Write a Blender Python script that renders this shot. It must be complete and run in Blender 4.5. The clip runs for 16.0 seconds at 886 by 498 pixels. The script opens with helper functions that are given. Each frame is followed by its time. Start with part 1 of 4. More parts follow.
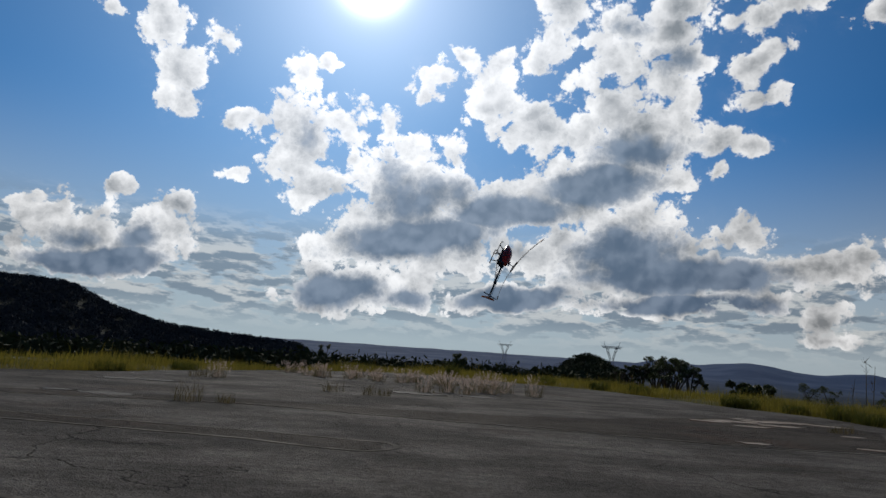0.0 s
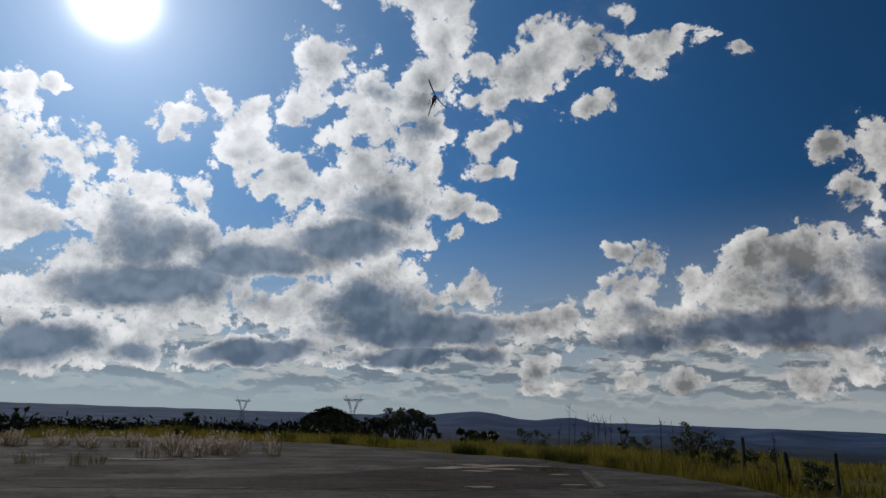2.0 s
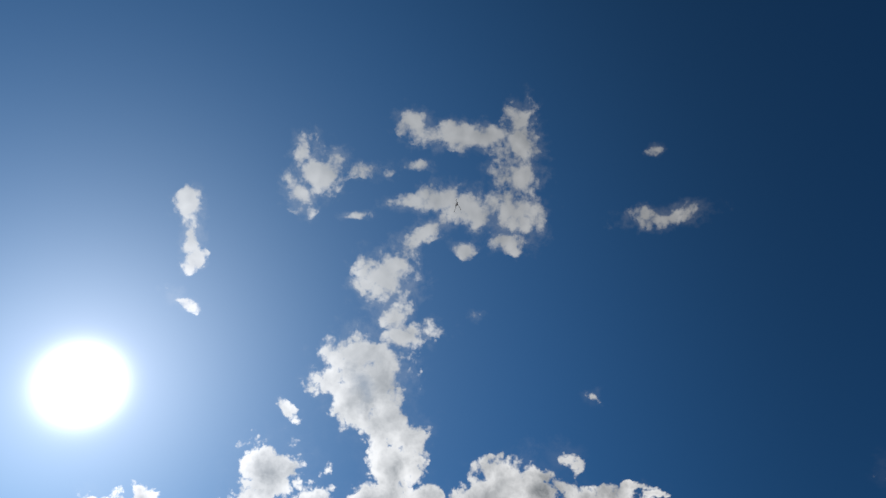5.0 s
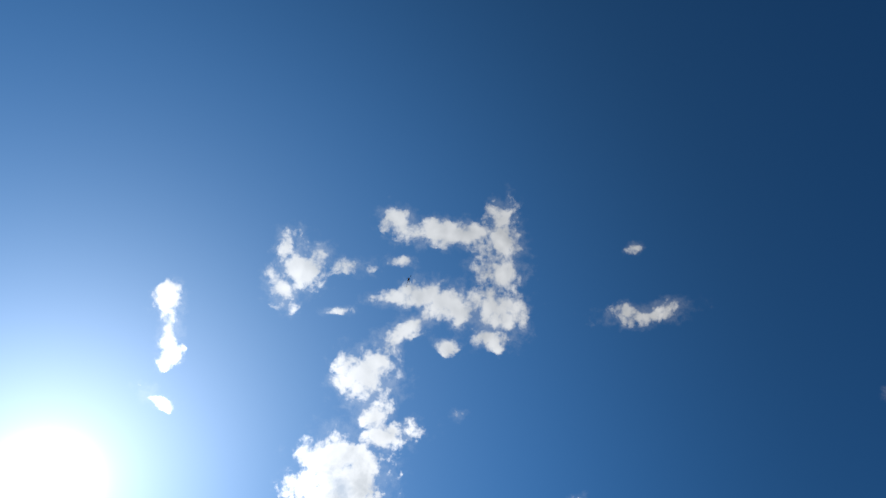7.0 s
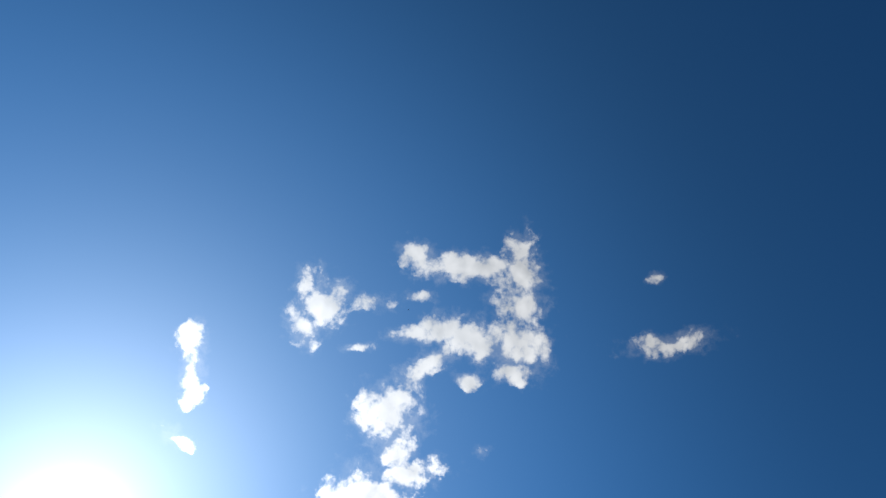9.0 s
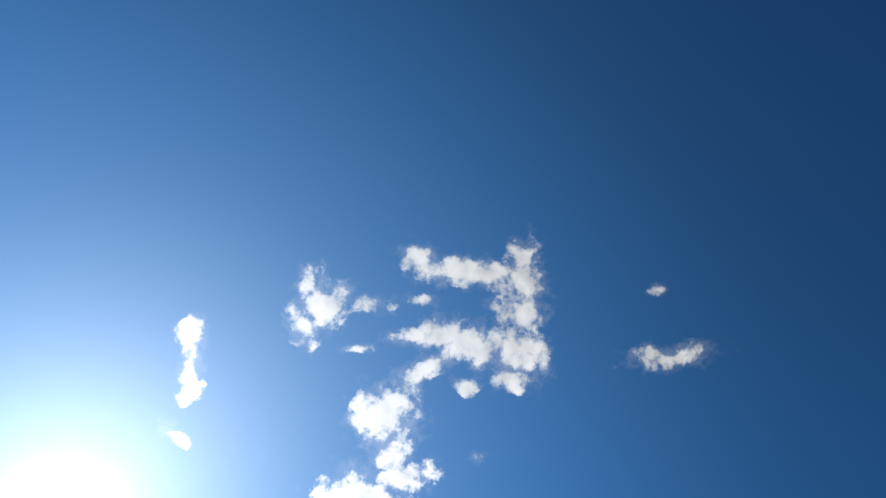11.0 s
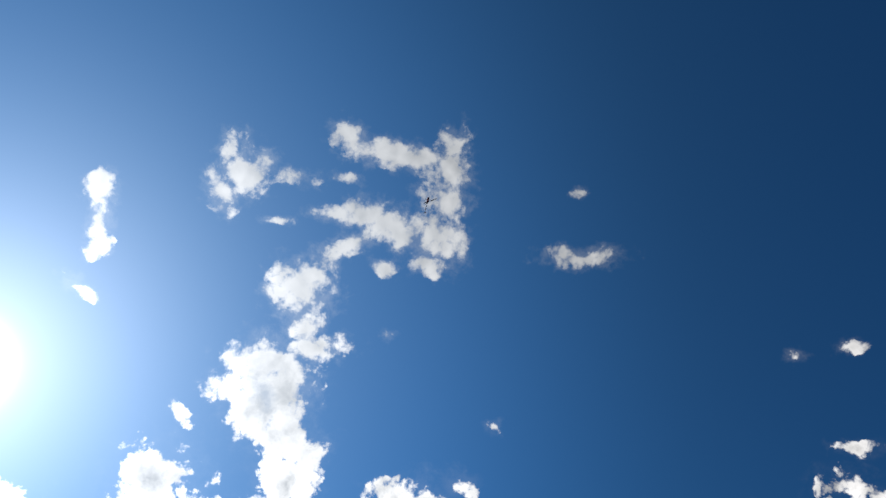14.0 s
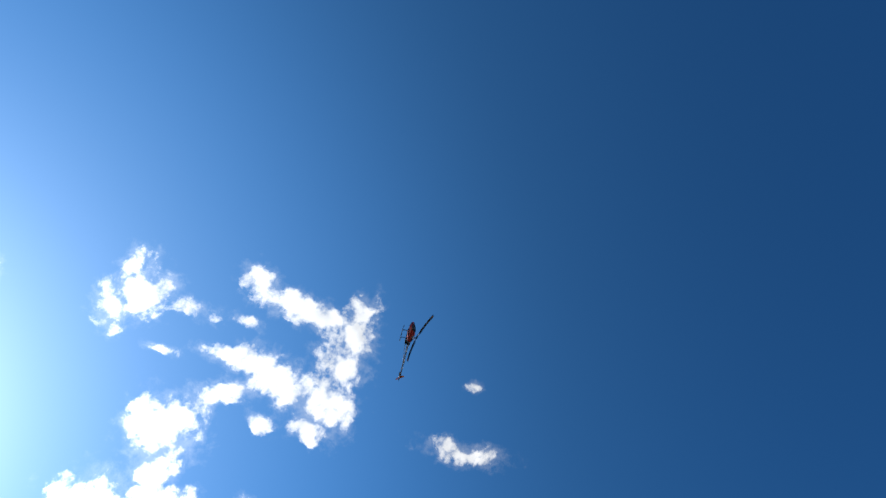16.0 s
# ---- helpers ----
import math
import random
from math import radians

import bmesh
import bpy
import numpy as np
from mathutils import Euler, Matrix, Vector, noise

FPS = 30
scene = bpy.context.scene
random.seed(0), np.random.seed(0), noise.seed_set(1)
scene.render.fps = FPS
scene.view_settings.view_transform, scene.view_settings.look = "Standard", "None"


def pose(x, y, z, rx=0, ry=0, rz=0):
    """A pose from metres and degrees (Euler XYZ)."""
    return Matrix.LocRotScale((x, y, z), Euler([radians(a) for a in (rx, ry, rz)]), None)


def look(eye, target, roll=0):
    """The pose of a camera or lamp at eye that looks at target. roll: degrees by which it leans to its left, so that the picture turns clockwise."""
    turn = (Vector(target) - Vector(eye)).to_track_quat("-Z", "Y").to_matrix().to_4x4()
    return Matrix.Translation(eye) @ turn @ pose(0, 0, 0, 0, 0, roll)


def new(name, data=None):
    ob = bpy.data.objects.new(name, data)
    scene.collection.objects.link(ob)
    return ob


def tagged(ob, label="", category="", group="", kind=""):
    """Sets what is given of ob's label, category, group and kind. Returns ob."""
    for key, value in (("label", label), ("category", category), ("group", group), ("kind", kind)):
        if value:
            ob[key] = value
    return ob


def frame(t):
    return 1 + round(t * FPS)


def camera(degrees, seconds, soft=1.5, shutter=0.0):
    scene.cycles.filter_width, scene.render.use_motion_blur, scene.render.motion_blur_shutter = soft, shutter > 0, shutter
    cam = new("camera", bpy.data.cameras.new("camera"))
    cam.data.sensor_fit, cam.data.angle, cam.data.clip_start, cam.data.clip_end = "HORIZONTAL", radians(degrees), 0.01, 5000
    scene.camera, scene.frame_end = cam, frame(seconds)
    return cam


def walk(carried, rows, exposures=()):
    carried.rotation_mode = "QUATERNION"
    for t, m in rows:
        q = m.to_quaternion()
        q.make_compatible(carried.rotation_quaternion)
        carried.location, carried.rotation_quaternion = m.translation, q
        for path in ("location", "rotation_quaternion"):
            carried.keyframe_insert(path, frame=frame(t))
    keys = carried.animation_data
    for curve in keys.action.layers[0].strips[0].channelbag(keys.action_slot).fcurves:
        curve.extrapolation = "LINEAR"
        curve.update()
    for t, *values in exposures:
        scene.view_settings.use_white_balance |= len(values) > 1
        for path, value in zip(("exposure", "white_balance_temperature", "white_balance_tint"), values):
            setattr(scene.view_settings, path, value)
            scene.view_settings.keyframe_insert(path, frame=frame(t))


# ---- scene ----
EYE = (0.0, 0.0, 1.6)
SUN_AZ, SUN_EL = -8.3, 30.5
SUN_DIR = Vector((math.sin(radians(SUN_AZ)) * math.cos(radians(SUN_EL)), math.cos(radians(SUN_AZ)) * math.cos(radians(SUN_EL)), math.sin(radians(SUN_EL))))

# camera: a hand-held camera on one spot, turning up after the helicopter
cam = camera(68.12, 16.0)
walk(cam, [
    (0.0, pose(*EYE, 98.47, -3.90, -0.58)),
    (0.5, pose(*EYE, 94.66, -3.00, -10.44)),
    (1.0, pose(*EYE, 92.37, -2.47, -18.49)),
    (1.3, pose(*EYE, 97.85, -2.83, -20.70)),
    (1.5, pose(*EYE, 100.93, -3.07, -21.81)),
    (2.0, pose(*EYE, 104.15, -1.96, -22.47)),
    (2.5, pose(*EYE, 111.47, -2.82, -22.80)),
    (3.0, pose(*EYE, 117.02, -4.65, -25.00)),
    (3.5, pose(*EYE, 123.42, -5.87, -28.65)),
    (4.0, pose(*EYE, 131.91, -5.43, -30.28)),
    (4.5, pose(*EYE, 138.21, -5.46, -28.88)),
    (5.0, pose(*EYE, 140.96, -5.66, -29.51)),
    (7.5, pose(*EYE, 150.48, -4.43, -30.68)),
    (8.0, pose(*EYE, 150.86, -4.14, -29.94)),
    (8.5, pose(*EYE, 151.87, -4.80, -28.86)),
    (11.0, pose(*EYE, 152.82, -6.55, -30.40)),
    (11.5, pose(*EYE, 152.62, -5.98, -32.17)),
    (12.0, pose(*EYE, 151.64, -5.37, -33.09)),
    (12.5, pose(*EYE, 150.65, -4.95, -33.86)),
    (13.0, pose(*EYE, 149.39, -4.69, -34.40)),
    (13.5, pose(*EYE, 145.12, -4.70, -36.99)),
    (14.0, pose(*EYE, 143.54, -4.24, -38.97)),
    (14.5, pose(*EYE, 140.46, -3.89, -40.65)),
    (15.0, pose(*EYE, 147.97, -4.61, -46.07)),
    (15.5, pose(*EYE, 154.71, -4.16, -52.42)),
    (16.0, pose(*EYE, 159.77, -3.02, -54.00)),
], exposures=[(0.0, -0.30), (0.5, -0.46), (1.0, -0.42), (1.5, -0.32), (2.5, -0.80), (3.5, -0.80), (5.0, -0.3), (7.5, 0.5), (12.5, 0.6), (13.5, 0.48), (14.5, 0.28), (15.3, 0.8), (16.0, 1.25)])

# sun
sun = new("sun", bpy.data.lights.new("sun", "SUN"))
sun.data.energy, sun.data.angle, sun.data.color = 2.8, radians(0.5), (1.0, 0.93, 0.82)
sun.matrix_world = look(SUN_DIR * 100, (0, 0, 0))


class Nodes:
    """Short hand for building a node tree."""

    def __init__(self, tree):
        self.tree = tree
        tree.nodes.clear()

    def add(self, kind, **sets):
        n = self.tree.nodes.new(kind)
        for k, v in sets.items():
            if k == "operation":
                n.operation = v
            elif k == "blend_type":
                n.blend_type = v
            elif k == "data_type":
                n.data_type = v
            elif k == "vector_type":
                n.vector_type = v
            elif k == "interpolation_type":
                n.interpolation_type = v
            elif k == "feature":
                n.feature = v
            elif k == "noise_dimensions":
                n.noise_dimensions = v
        return n

    def put(self, socket, value):
        if isinstance(value, bpy.types.NodeSocket):
            self.tree.links.new(value, socket)
        elif value is not None:
            socket.default_value = value

    def math(self, op, a, b=None, c=None):
        n = self.add("ShaderNodeMath", operation=op)
        for s, v in zip(n.inputs, (a, b, c)):
            self.put(s, v)
        return n.outputs[0]

    def vec(self, op, a, b=None, scale=None):
        n = self.add("ShaderNodeVectorMath", operation=op)
        self.put(n.inputs[0], a)
        self.put(n.inputs[1], b)
        if scale is not None:
            self.put(n.inputs[3], scale)
        return n.outputs["Value"] if op in ("LENGTH", "DOT_PRODUCT", "DISTANCE") else n.outputs[0]

    def noise(self, v, scale, detail=6.0, rough=0.55, distort=0.0, out="Fac"):
        n = self.add("ShaderNodeTexNoise")
        self.put(n.inputs["Vector"], v)
        for k, x in (("Scale", scale), ("Detail", detail), ("Roughness", rough), ("Distortion", distort)):
            n.inputs[k].default_value = x
        return n.outputs[0] if out == "Fac" else n.outputs[1]

    def ramp(self, v, a, b, lo=0.0, hi=1.0, smooth=True):
        n = self.add("ShaderNodeMapRange", interpolation_type="SMOOTHSTEP" if smooth else "LINEAR")
        for s, x in zip(n.inputs, (v, a, b, lo, hi)):
            self.put(s, x)
        return n.outputs[0]

    def mix(self, f, a, b, blend="MIX"):
        n = self.add("ShaderNodeMix", data_type="RGBA", blend_type=blend)
        self.put(n.inputs[0], f)
        self.put(n.inputs[6], (*a, 1) if isinstance(a, tuple) and len(a) == 3 else a)
        self.put(n.inputs[7], (*b, 1) if isinstance(b, tuple) and len(b) == 3 else b)
        return n.outputs[2]

    def join(self, x, y, z=0.0):
        n = self.add("ShaderNodeCombineXYZ")
        for s, v in zip(n.inputs, (x, y, z)):
            self.put(s, v)
        return n.outputs[0]


# ---- sky: clear air, its clouds, and the glare round the sun ----
world = bpy.data.worlds.new("sky")
scene.world = world
world.use_nodes = True
world.cycles.sampling_method, world.cycles.sample_map_resolution = "MANUAL", 256
W = Nodes(world.node_tree)
heading = W.add("ShaderNodeTexCoord").outputs["Generated"]
air = W.add("ShaderNodeTexSky")
air.sky_type, air.sun_disc = "NISHITA", False
air.sun_elevation, air.sun_rotation = radians(SUN_EL), radians(SUN_AZ)
air.air_density, air.dust_density, air.ozone_density, air.altitude = 1.0, 0.6, 3.0, 900
# a conformal chart of the sky, centred at 35 degrees of height
c_az, c_el = radians(22), radians(35)
ahead = (math.sin(c_az) * math.cos(c_el), math.cos(c_az) * math.cos(c_el), math.sin(c_el))
right = (math.cos(c_az), -math.sin(c_az), 0.0)
above = tuple(Vector(right).cross(Vector(ahead)))
depth = W.math("MAXIMUM", W.math("ADD", W.vec("DOT_PRODUCT", heading, ahead), 1.0), 0.05)
chart_u = W.math("DIVIDE", W.math("MULTIPLY", W.vec("DOT_PRODUCT", heading, right), 2.0), depth)
chart_v = W.math("DIVIDE", W.math("MULTIPLY", W.vec("DOT_PRODUCT", heading, above), 2.0), depth)
chart = W.join(chart_u, chart_v)
# billowing edges: the chart is bent at three scales
bend = None
for size, amount in ((9.0, 0.035), (26.0, 0.018), (80.0, 0.007)):
    push = W.vec("SCALE", W.vec("SUBTRACT", W.noise(chart, size, 2.0, 0.5, 0, "Color"), (0.5, 0.5, 0.5)), None, amount)
    bend = push if bend is None else W.vec("ADD", bend, push)
bent = W.vec("ADD", chart, bend)
fields = {"cloud": None, "shade": None}


def puff(field, u, v, a, b, turn, weight):
    """An elliptic heap of cloud at (u, v) of the chart, a by b, fading outwards from its weight."""
    n = W.add("ShaderNodeMapping")
    n.vector_type = "TEXTURE"
    here = bent
    if fields[field] is not None:
        # a vanishing share of the heaps before, so that they are worked out in order
        after = W.add("ShaderNodeVectorMath", operation="MULTIPLY_ADD")
        W.put(after.inputs[0], fields[field])
        after.inputs[1].default_value = (1e-7, 1e-7, 0.0)
        W.put(after.inputs[2], bent)
        here = after.outputs[0]
    W.put(n.inputs["Vector"], here)
    n.inputs["Location"].default_value = (u, v, 0)
    n.inputs["Rotation"].default_value = (0, 0, radians(turn))
    n.inputs["Scale"].default_value = (a, b, 1)
    heap = W.math("MULTIPLY_ADD", W.vec("LENGTH", n.outputs[0]), -weight, weight)
    fields[field] = heap if fields[field] is None else W.math("MAXIMUM", fields[field], heap)


def cloud(u, v, a, b, turn, weight):
    puff("cloud", u, v, a * 1.3, b * 1.3, turn, weight)


def shade(u, v, a, b, turn, weight):
    puff("shade", u, v, a * 1.3, b * 1.3, turn, weight)


cloud(-0.382, 0.270, 0.020, 0.021, 12, 1.00)
cloud(-0.368, 0.230, 0.016, 0.034, 12, 1.00)
cloud(-0.354, 0.194, 0.017, 0.018, 11, 1.00)
cloud(-0.360, 0.133, 0.024, 0.011, -26, 0.80)
cloud(-0.230, 0.384, 0.015, 0.026, 11, 1.00)
cloud(-0.205, 0.363, 0.034, 0.039, 11, 1.00)
cloud(-0.225, 0.324, 0.021, 0.034, 31, 1.00)
cloud(-0.179, 0.388, 0.019, 0.012, 40, 1.00)
cloud(-0.133, 0.376, 0.037, 0.010, 15, 0.60)
cloud(-0.052, 0.397, 0.022, 0.007, 9, 0.60)
cloud(-0.130, 0.306, 0.017, 0.005, 10, 0.50)
cloud(-0.062, 0.459, 0.033, 0.019, -15, 1.00)
cloud(-0.010, 0.447, 0.051, 0.021, 1, 1.00)
cloud(0.042, 0.453, 0.044, 0.022, 8, 1.00)
cloud(0.094, 0.495, 0.021, 0.030, 7, 1.00)
cloud(0.100, 0.452, 0.030, 0.052, 7, 1.00)
cloud(0.103, 0.405, 0.040, 0.024, 8, 1.00)
cloud(-0.056, 0.341, 0.035, 0.012, 9, 1.00)
cloud(-0.010, 0.357, 0.034, 0.019, 9, 1.00)
cloud(0.042, 0.343, 0.055, 0.025, -2, 1.00)
cloud(0.109, 0.339, 0.044, 0.039, 8, 1.00)
cloud(0.096, 0.306, 0.026, 0.019, 8, 1.00)
cloud(-0.015, 0.308, 0.037, 0.018, 39, 1.00)
cloud(-0.045, 0.272, 0.037, 0.019, 59, 1.00)
cloud(0.038, 0.280, 0.016, 0.011, 8, 0.80)
cloud(-0.070, 0.206, 0.045, 0.045, 9, 1.00)
cloud(-0.055, 0.165, 0.031, 0.030, 9, 1.00)
cloud(-0.104, 0.196, 0.022, 0.017, 9, 1.00)
cloud(-0.031, 0.129, 0.052, 0.021, 24, 1.00)
cloud(-0.087, 0.099, 0.051, 0.034, 9, 1.00)
cloud(-0.122, 0.051, 0.033, 0.025, 9, 1.00)
cloud(-0.077, 0.041, 0.046, 0.050, 9, 1.00)
cloud(-0.048, 0.070, 0.042, 0.051, 9, 1.00)
cloud(-0.036, -0.003, 0.042, 0.049, 8, 1.00)
cloud(0.004, -0.014, 0.029, 0.033, 8, 1.00)
cloud(-0.014, -0.057, 0.041, 0.048, 8, 1.00)
cloud(-0.027, -0.107, 0.049, 0.031, 8, 1.00)
cloud(0.331, 0.374, 0.057, 0.015, 11, 1.00)
cloud(0.307, 0.370, 0.030, 0.016, 6, 1.00)
cloud(0.305, 0.472, 0.013, 0.007, 26, 0.70)
cloud(0.261, 0.090, 0.011, 0.008, 8, 0.80)
cloud(0.070, 0.184, 0.010, 0.007, 8, 0.50)
cloud(-0.179, 0.000, 0.018, 0.010, -26, 0.80)
cloud(0.124, 0.473, 0.012, 0.007, 27, 0.50)
cloud(-0.176, -0.096, 0.063, 0.055, 8, 1.00)
cloud(-0.200, -0.131, 0.047, 0.046, 8, 1.00)
cloud(-0.135, -0.137, 0.055, 0.030, 8, 1.00)
cloud(-0.397, -0.159, 0.031, 0.022, 7, 1.00)
cloud(-0.340, -0.141, 0.018, 0.019, 7, 1.00)
cloud(-0.425, -0.181, 0.017, 0.013, 7, 1.00)
cloud(-0.283, -0.160, 0.033, 0.022, 7, 1.00)
cloud(0.150, -0.065, 0.074, 0.039, 32, 1.00)
cloud(0.113, -0.102, 0.057, 0.031, 8, 1.00)
cloud(0.196, -0.042, 0.041, 0.024, 9, 1.00)
cloud(0.225, -0.006, 0.021, 0.019, 9, 0.80)
cloud(0.318, -0.055, 0.042, 0.018, 33, 0.80)
cloud(0.355, -0.030, 0.019, 0.006, 9, 0.60)
cloud(0.406, -0.052, 0.014, 0.011, 9, 0.70)
cloud(-0.186, -0.090, 0.050, 0.042, 2, 1.00)
cloud(-0.134, -0.122, 0.051, 0.034, 2, 1.00)
cloud(-0.116, -0.172, 0.060, 0.060, 2, 1.00)
cloud(-0.122, -0.242, 0.078, 0.070, 2, 1.00)
cloud(-0.077, -0.275, 0.070, 0.061, 2, 1.00)
cloud(-0.043, -0.247, 0.035, 0.061, 3, 1.00)
cloud(-0.062, -0.213, 0.026, 0.035, 3, 1.00)
cloud(-0.164, -0.270, 0.052, 0.035, 2, 1.00)
cloud(-0.232, -0.271, 0.059, 0.030, 1, 1.00)
cloud(-0.242, -0.245, 0.038, 0.017, 1, 1.00)
cloud(-0.020, -0.185, 0.036, 0.023, 3, 1.00)
cloud(-0.048, -0.143, 0.047, 0.034, 3, 1.00)
cloud(-0.300, -0.212, 0.045, 0.059, 17, 1.00)
cloud(-0.288, -0.165, 0.033, 0.025, 2, 1.00)
cloud(-0.333, -0.146, 0.016, 0.021, 2, 1.00)
cloud(-0.396, -0.155, 0.031, 0.021, 1, 1.00)
cloud(-0.431, -0.177, 0.017, 0.012, 1, 1.00)
cloud(-0.404, -0.201, 0.016, 0.010, 1, 1.00)
cloud(-0.235, -0.168, 0.025, 0.017, 2, 0.70)
cloud(-0.465, -0.239, 0.024, 0.032, -0, 1.00)
cloud(-0.443, -0.273, 0.038, 0.042, -0, 1.00)
cloud(-0.411, -0.307, 0.047, 0.034, -0, 1.00)
cloud(-0.372, -0.298, 0.032, 0.038, 21, 1.00)
cloud(-0.549, -0.122, 0.017, 0.012, 1, 1.00)
cloud(-0.587, -0.135, 0.024, 0.032, 1, 1.00)
cloud(-0.613, -0.198, 0.040, 0.040, -0, 1.00)
cloud(-0.538, -0.231, 0.025, 0.049, -0, 1.00)
cloud(-0.601, -0.254, 0.047, 0.072, -1, 1.00)
cloud(-0.539, -0.280, 0.029, 0.025, -1, 1.00)
cloud(-0.608, -0.326, 0.054, 0.032, -3, 1.00)
cloud(-0.517, -0.313, 0.051, 0.033, -1, 1.00)
cloud(0.089, -0.128, 0.061, 0.034, 38, 1.00)
cloud(0.136, -0.074, 0.058, 0.034, 28, 1.00)
cloud(0.193, -0.054, 0.049, 0.030, 3, 1.00)
cloud(0.225, -0.008, 0.023, 0.020, 3, 0.80)
cloud(0.044, -0.088, 0.022, 0.019, 3, 1.00)
cloud(0.067, -0.189, 0.036, 0.024, 33, 1.00)
cloud(0.291, -0.065, 0.049, 0.025, 19, 0.80)
cloud(0.287, -0.099, 0.036, 0.012, 4, 0.70)
cloud(0.209, -0.142, 0.040, 0.015, 19, 0.70)
cloud(0.338, -0.026, 0.023, 0.007, 14, 0.60)
cloud(0.034, -0.139, 0.017, 0.013, 3, 0.70)
cloud(0.058, -0.247, 0.039, 0.024, 3, 1.00)
cloud(0.021, -0.293, 0.040, 0.019, 3, 1.00)
cloud(0.061, -0.308, 0.035, 0.016, -7, 1.00)
cloud(0.014, -0.341, 0.013, 0.016, 3, 1.00)
cloud(-0.038, -0.353, 0.035, 0.018, 3, 1.00)
cloud(-0.456, -0.382, 0.126, 0.059, -2, 1.00)
cloud(-0.455, -0.423, 0.134, 0.035, -2, 1.00)
cloud(-0.387, -0.349, 0.048, 0.034, -1, 1.00)
cloud(-0.480, -0.339, 0.060, 0.029, -2, 1.00)
cloud(-0.362, -0.375, 0.040, 0.038, -1, 1.00)
cloud(-0.538, -0.362, 0.043, 0.033, -2, 1.00)
cloud(-0.264, -0.358, 0.084, 0.033, 0, 1.00)
cloud(-0.194, -0.384, 0.121, 0.035, 1, 1.00)
cloud(-0.144, -0.348, 0.096, 0.044, 2, 1.00)
cloud(-0.329, -0.401, 0.107, 0.031, -1, 1.00)
cloud(-0.594, -0.408, 0.055, 0.028, -4, 1.00)
cloud(-0.591, -0.488, 0.091, 0.048, -5, 1.00)
cloud(-0.268, -0.462, 0.093, 0.038, -0, 1.00)
cloud(-0.209, -0.436, 0.039, 0.030, 0, 1.00)
cloud(-0.121, -0.460, 0.123, 0.061, 1, 1.00)
cloud(-0.040, -0.492, 0.159, 0.039, 2, 1.00)
cloud(-0.024, -0.453, 0.037, 0.021, 3, 1.00)
cloud(0.055, -0.435, 0.037, 0.028, 4, 1.00)
cloud(-0.114, -0.417, 0.097, 0.039, 2, 1.00)
cloud(-0.298, -0.529, 0.117, 0.027, -1, 1.00)
cloud(-0.467, -0.489, 0.084, 0.041, -3, 1.00)
cloud(-0.047, -0.535, 0.150, 0.024, 2, 1.00)
cloud(0.095, -0.532, 0.040, 0.015, 4, 1.00)
cloud(-0.383, -0.459, 0.096, 0.034, -2, 1.00)
cloud(0.154, -0.480, 0.113, 0.024, -3, 1.00)
cloud(0.197, -0.467, 0.052, 0.021, 5, 1.00)
cloud(0.267, -0.357, 0.028, 0.017, -31, 1.00)
cloud(0.318, -0.369, 0.029, 0.034, 6, 1.00)
cloud(0.287, -0.407, 0.042, 0.034, 6, 1.00)
cloud(0.238, -0.437, 0.043, 0.022, 6, 1.00)
cloud(0.307, -0.464, 0.116, 0.042, 7, 1.00)
cloud(0.400, -0.384, 0.039, 0.034, 8, 1.00)
cloud(0.459, -0.351, 0.068, 0.041, 8, 1.00)
cloud(0.525, -0.341, 0.087, 0.049, 9, 1.00)
cloud(0.580, -0.317, 0.055, 0.040, 9, 1.00)
cloud(0.593, -0.186, 0.046, 0.048, 7, 1.00)
cloud(0.538, -0.184, 0.028, 0.026, 6, 1.00)
cloud(0.586, -0.235, 0.034, 0.048, 8, 1.00)
cloud(0.610, -0.279, 0.027, 0.048, 9, 1.00)
cloud(0.515, -0.409, 0.154, 0.057, 9, 1.00)
cloud(0.443, -0.462, 0.124, 0.034, 9, 1.00)
cloud(0.575, -0.439, 0.113, 0.048, 11, 1.00)
cloud(0.649, -0.345, 0.078, 0.094, 10, 1.00)
cloud(0.277, -0.531, 0.052, 0.007, 7, 1.00)
cloud(0.157, -0.548, 0.028, 0.035, 5, 1.00)
cloud(0.295, -0.557, 0.033, 0.016, 7, 1.00)
cloud(0.392, -0.544, 0.040, 0.026, 9, 1.00)
cloud(0.168, -0.580, 0.035, 0.012, 5, 1.00)
cloud(0.564, -0.505, 0.057, 0.033, 12, 1.00)
cloud(0.618, -0.477, 0.038, 0.035, 12, 1.00)
cloud(-0.768, -0.030, 0.036, 0.037, -10, 1.00)
cloud(-0.768, -0.090, 0.046, 0.052, -10, 1.00)
cloud(-0.776, -0.151, 0.044, 0.027, -10, 1.00)
cloud(-0.700, -0.058, 0.025, 0.029, -9, 1.00)
cloud(-0.839, 0.006, 0.019, 0.014, -32, 0.90)
cloud(-0.697, -0.191, 0.048, 0.018, -9, 1.00)
cloud(-0.618, -0.202, 0.046, 0.045, -8, 1.00)
cloud(-0.610, -0.259, 0.082, 0.055, -8, 1.00)
cloud(-0.532, -0.233, 0.036, 0.054, -8, 1.00)
cloud(-0.600, -0.316, 0.060, 0.042, -8, 1.00)
cloud(-0.522, -0.289, 0.037, 0.046, -7, 1.00)
cloud(-0.581, -0.128, 0.026, 0.021, -8, 1.00)
cloud(-0.550, -0.129, 0.022, 0.010, -8, 1.00)
cloud(-0.732, -0.276, 0.036, 0.015, -9, 1.00)
cloud(-0.909, -0.271, 0.027, 0.024, -11, 1.00)
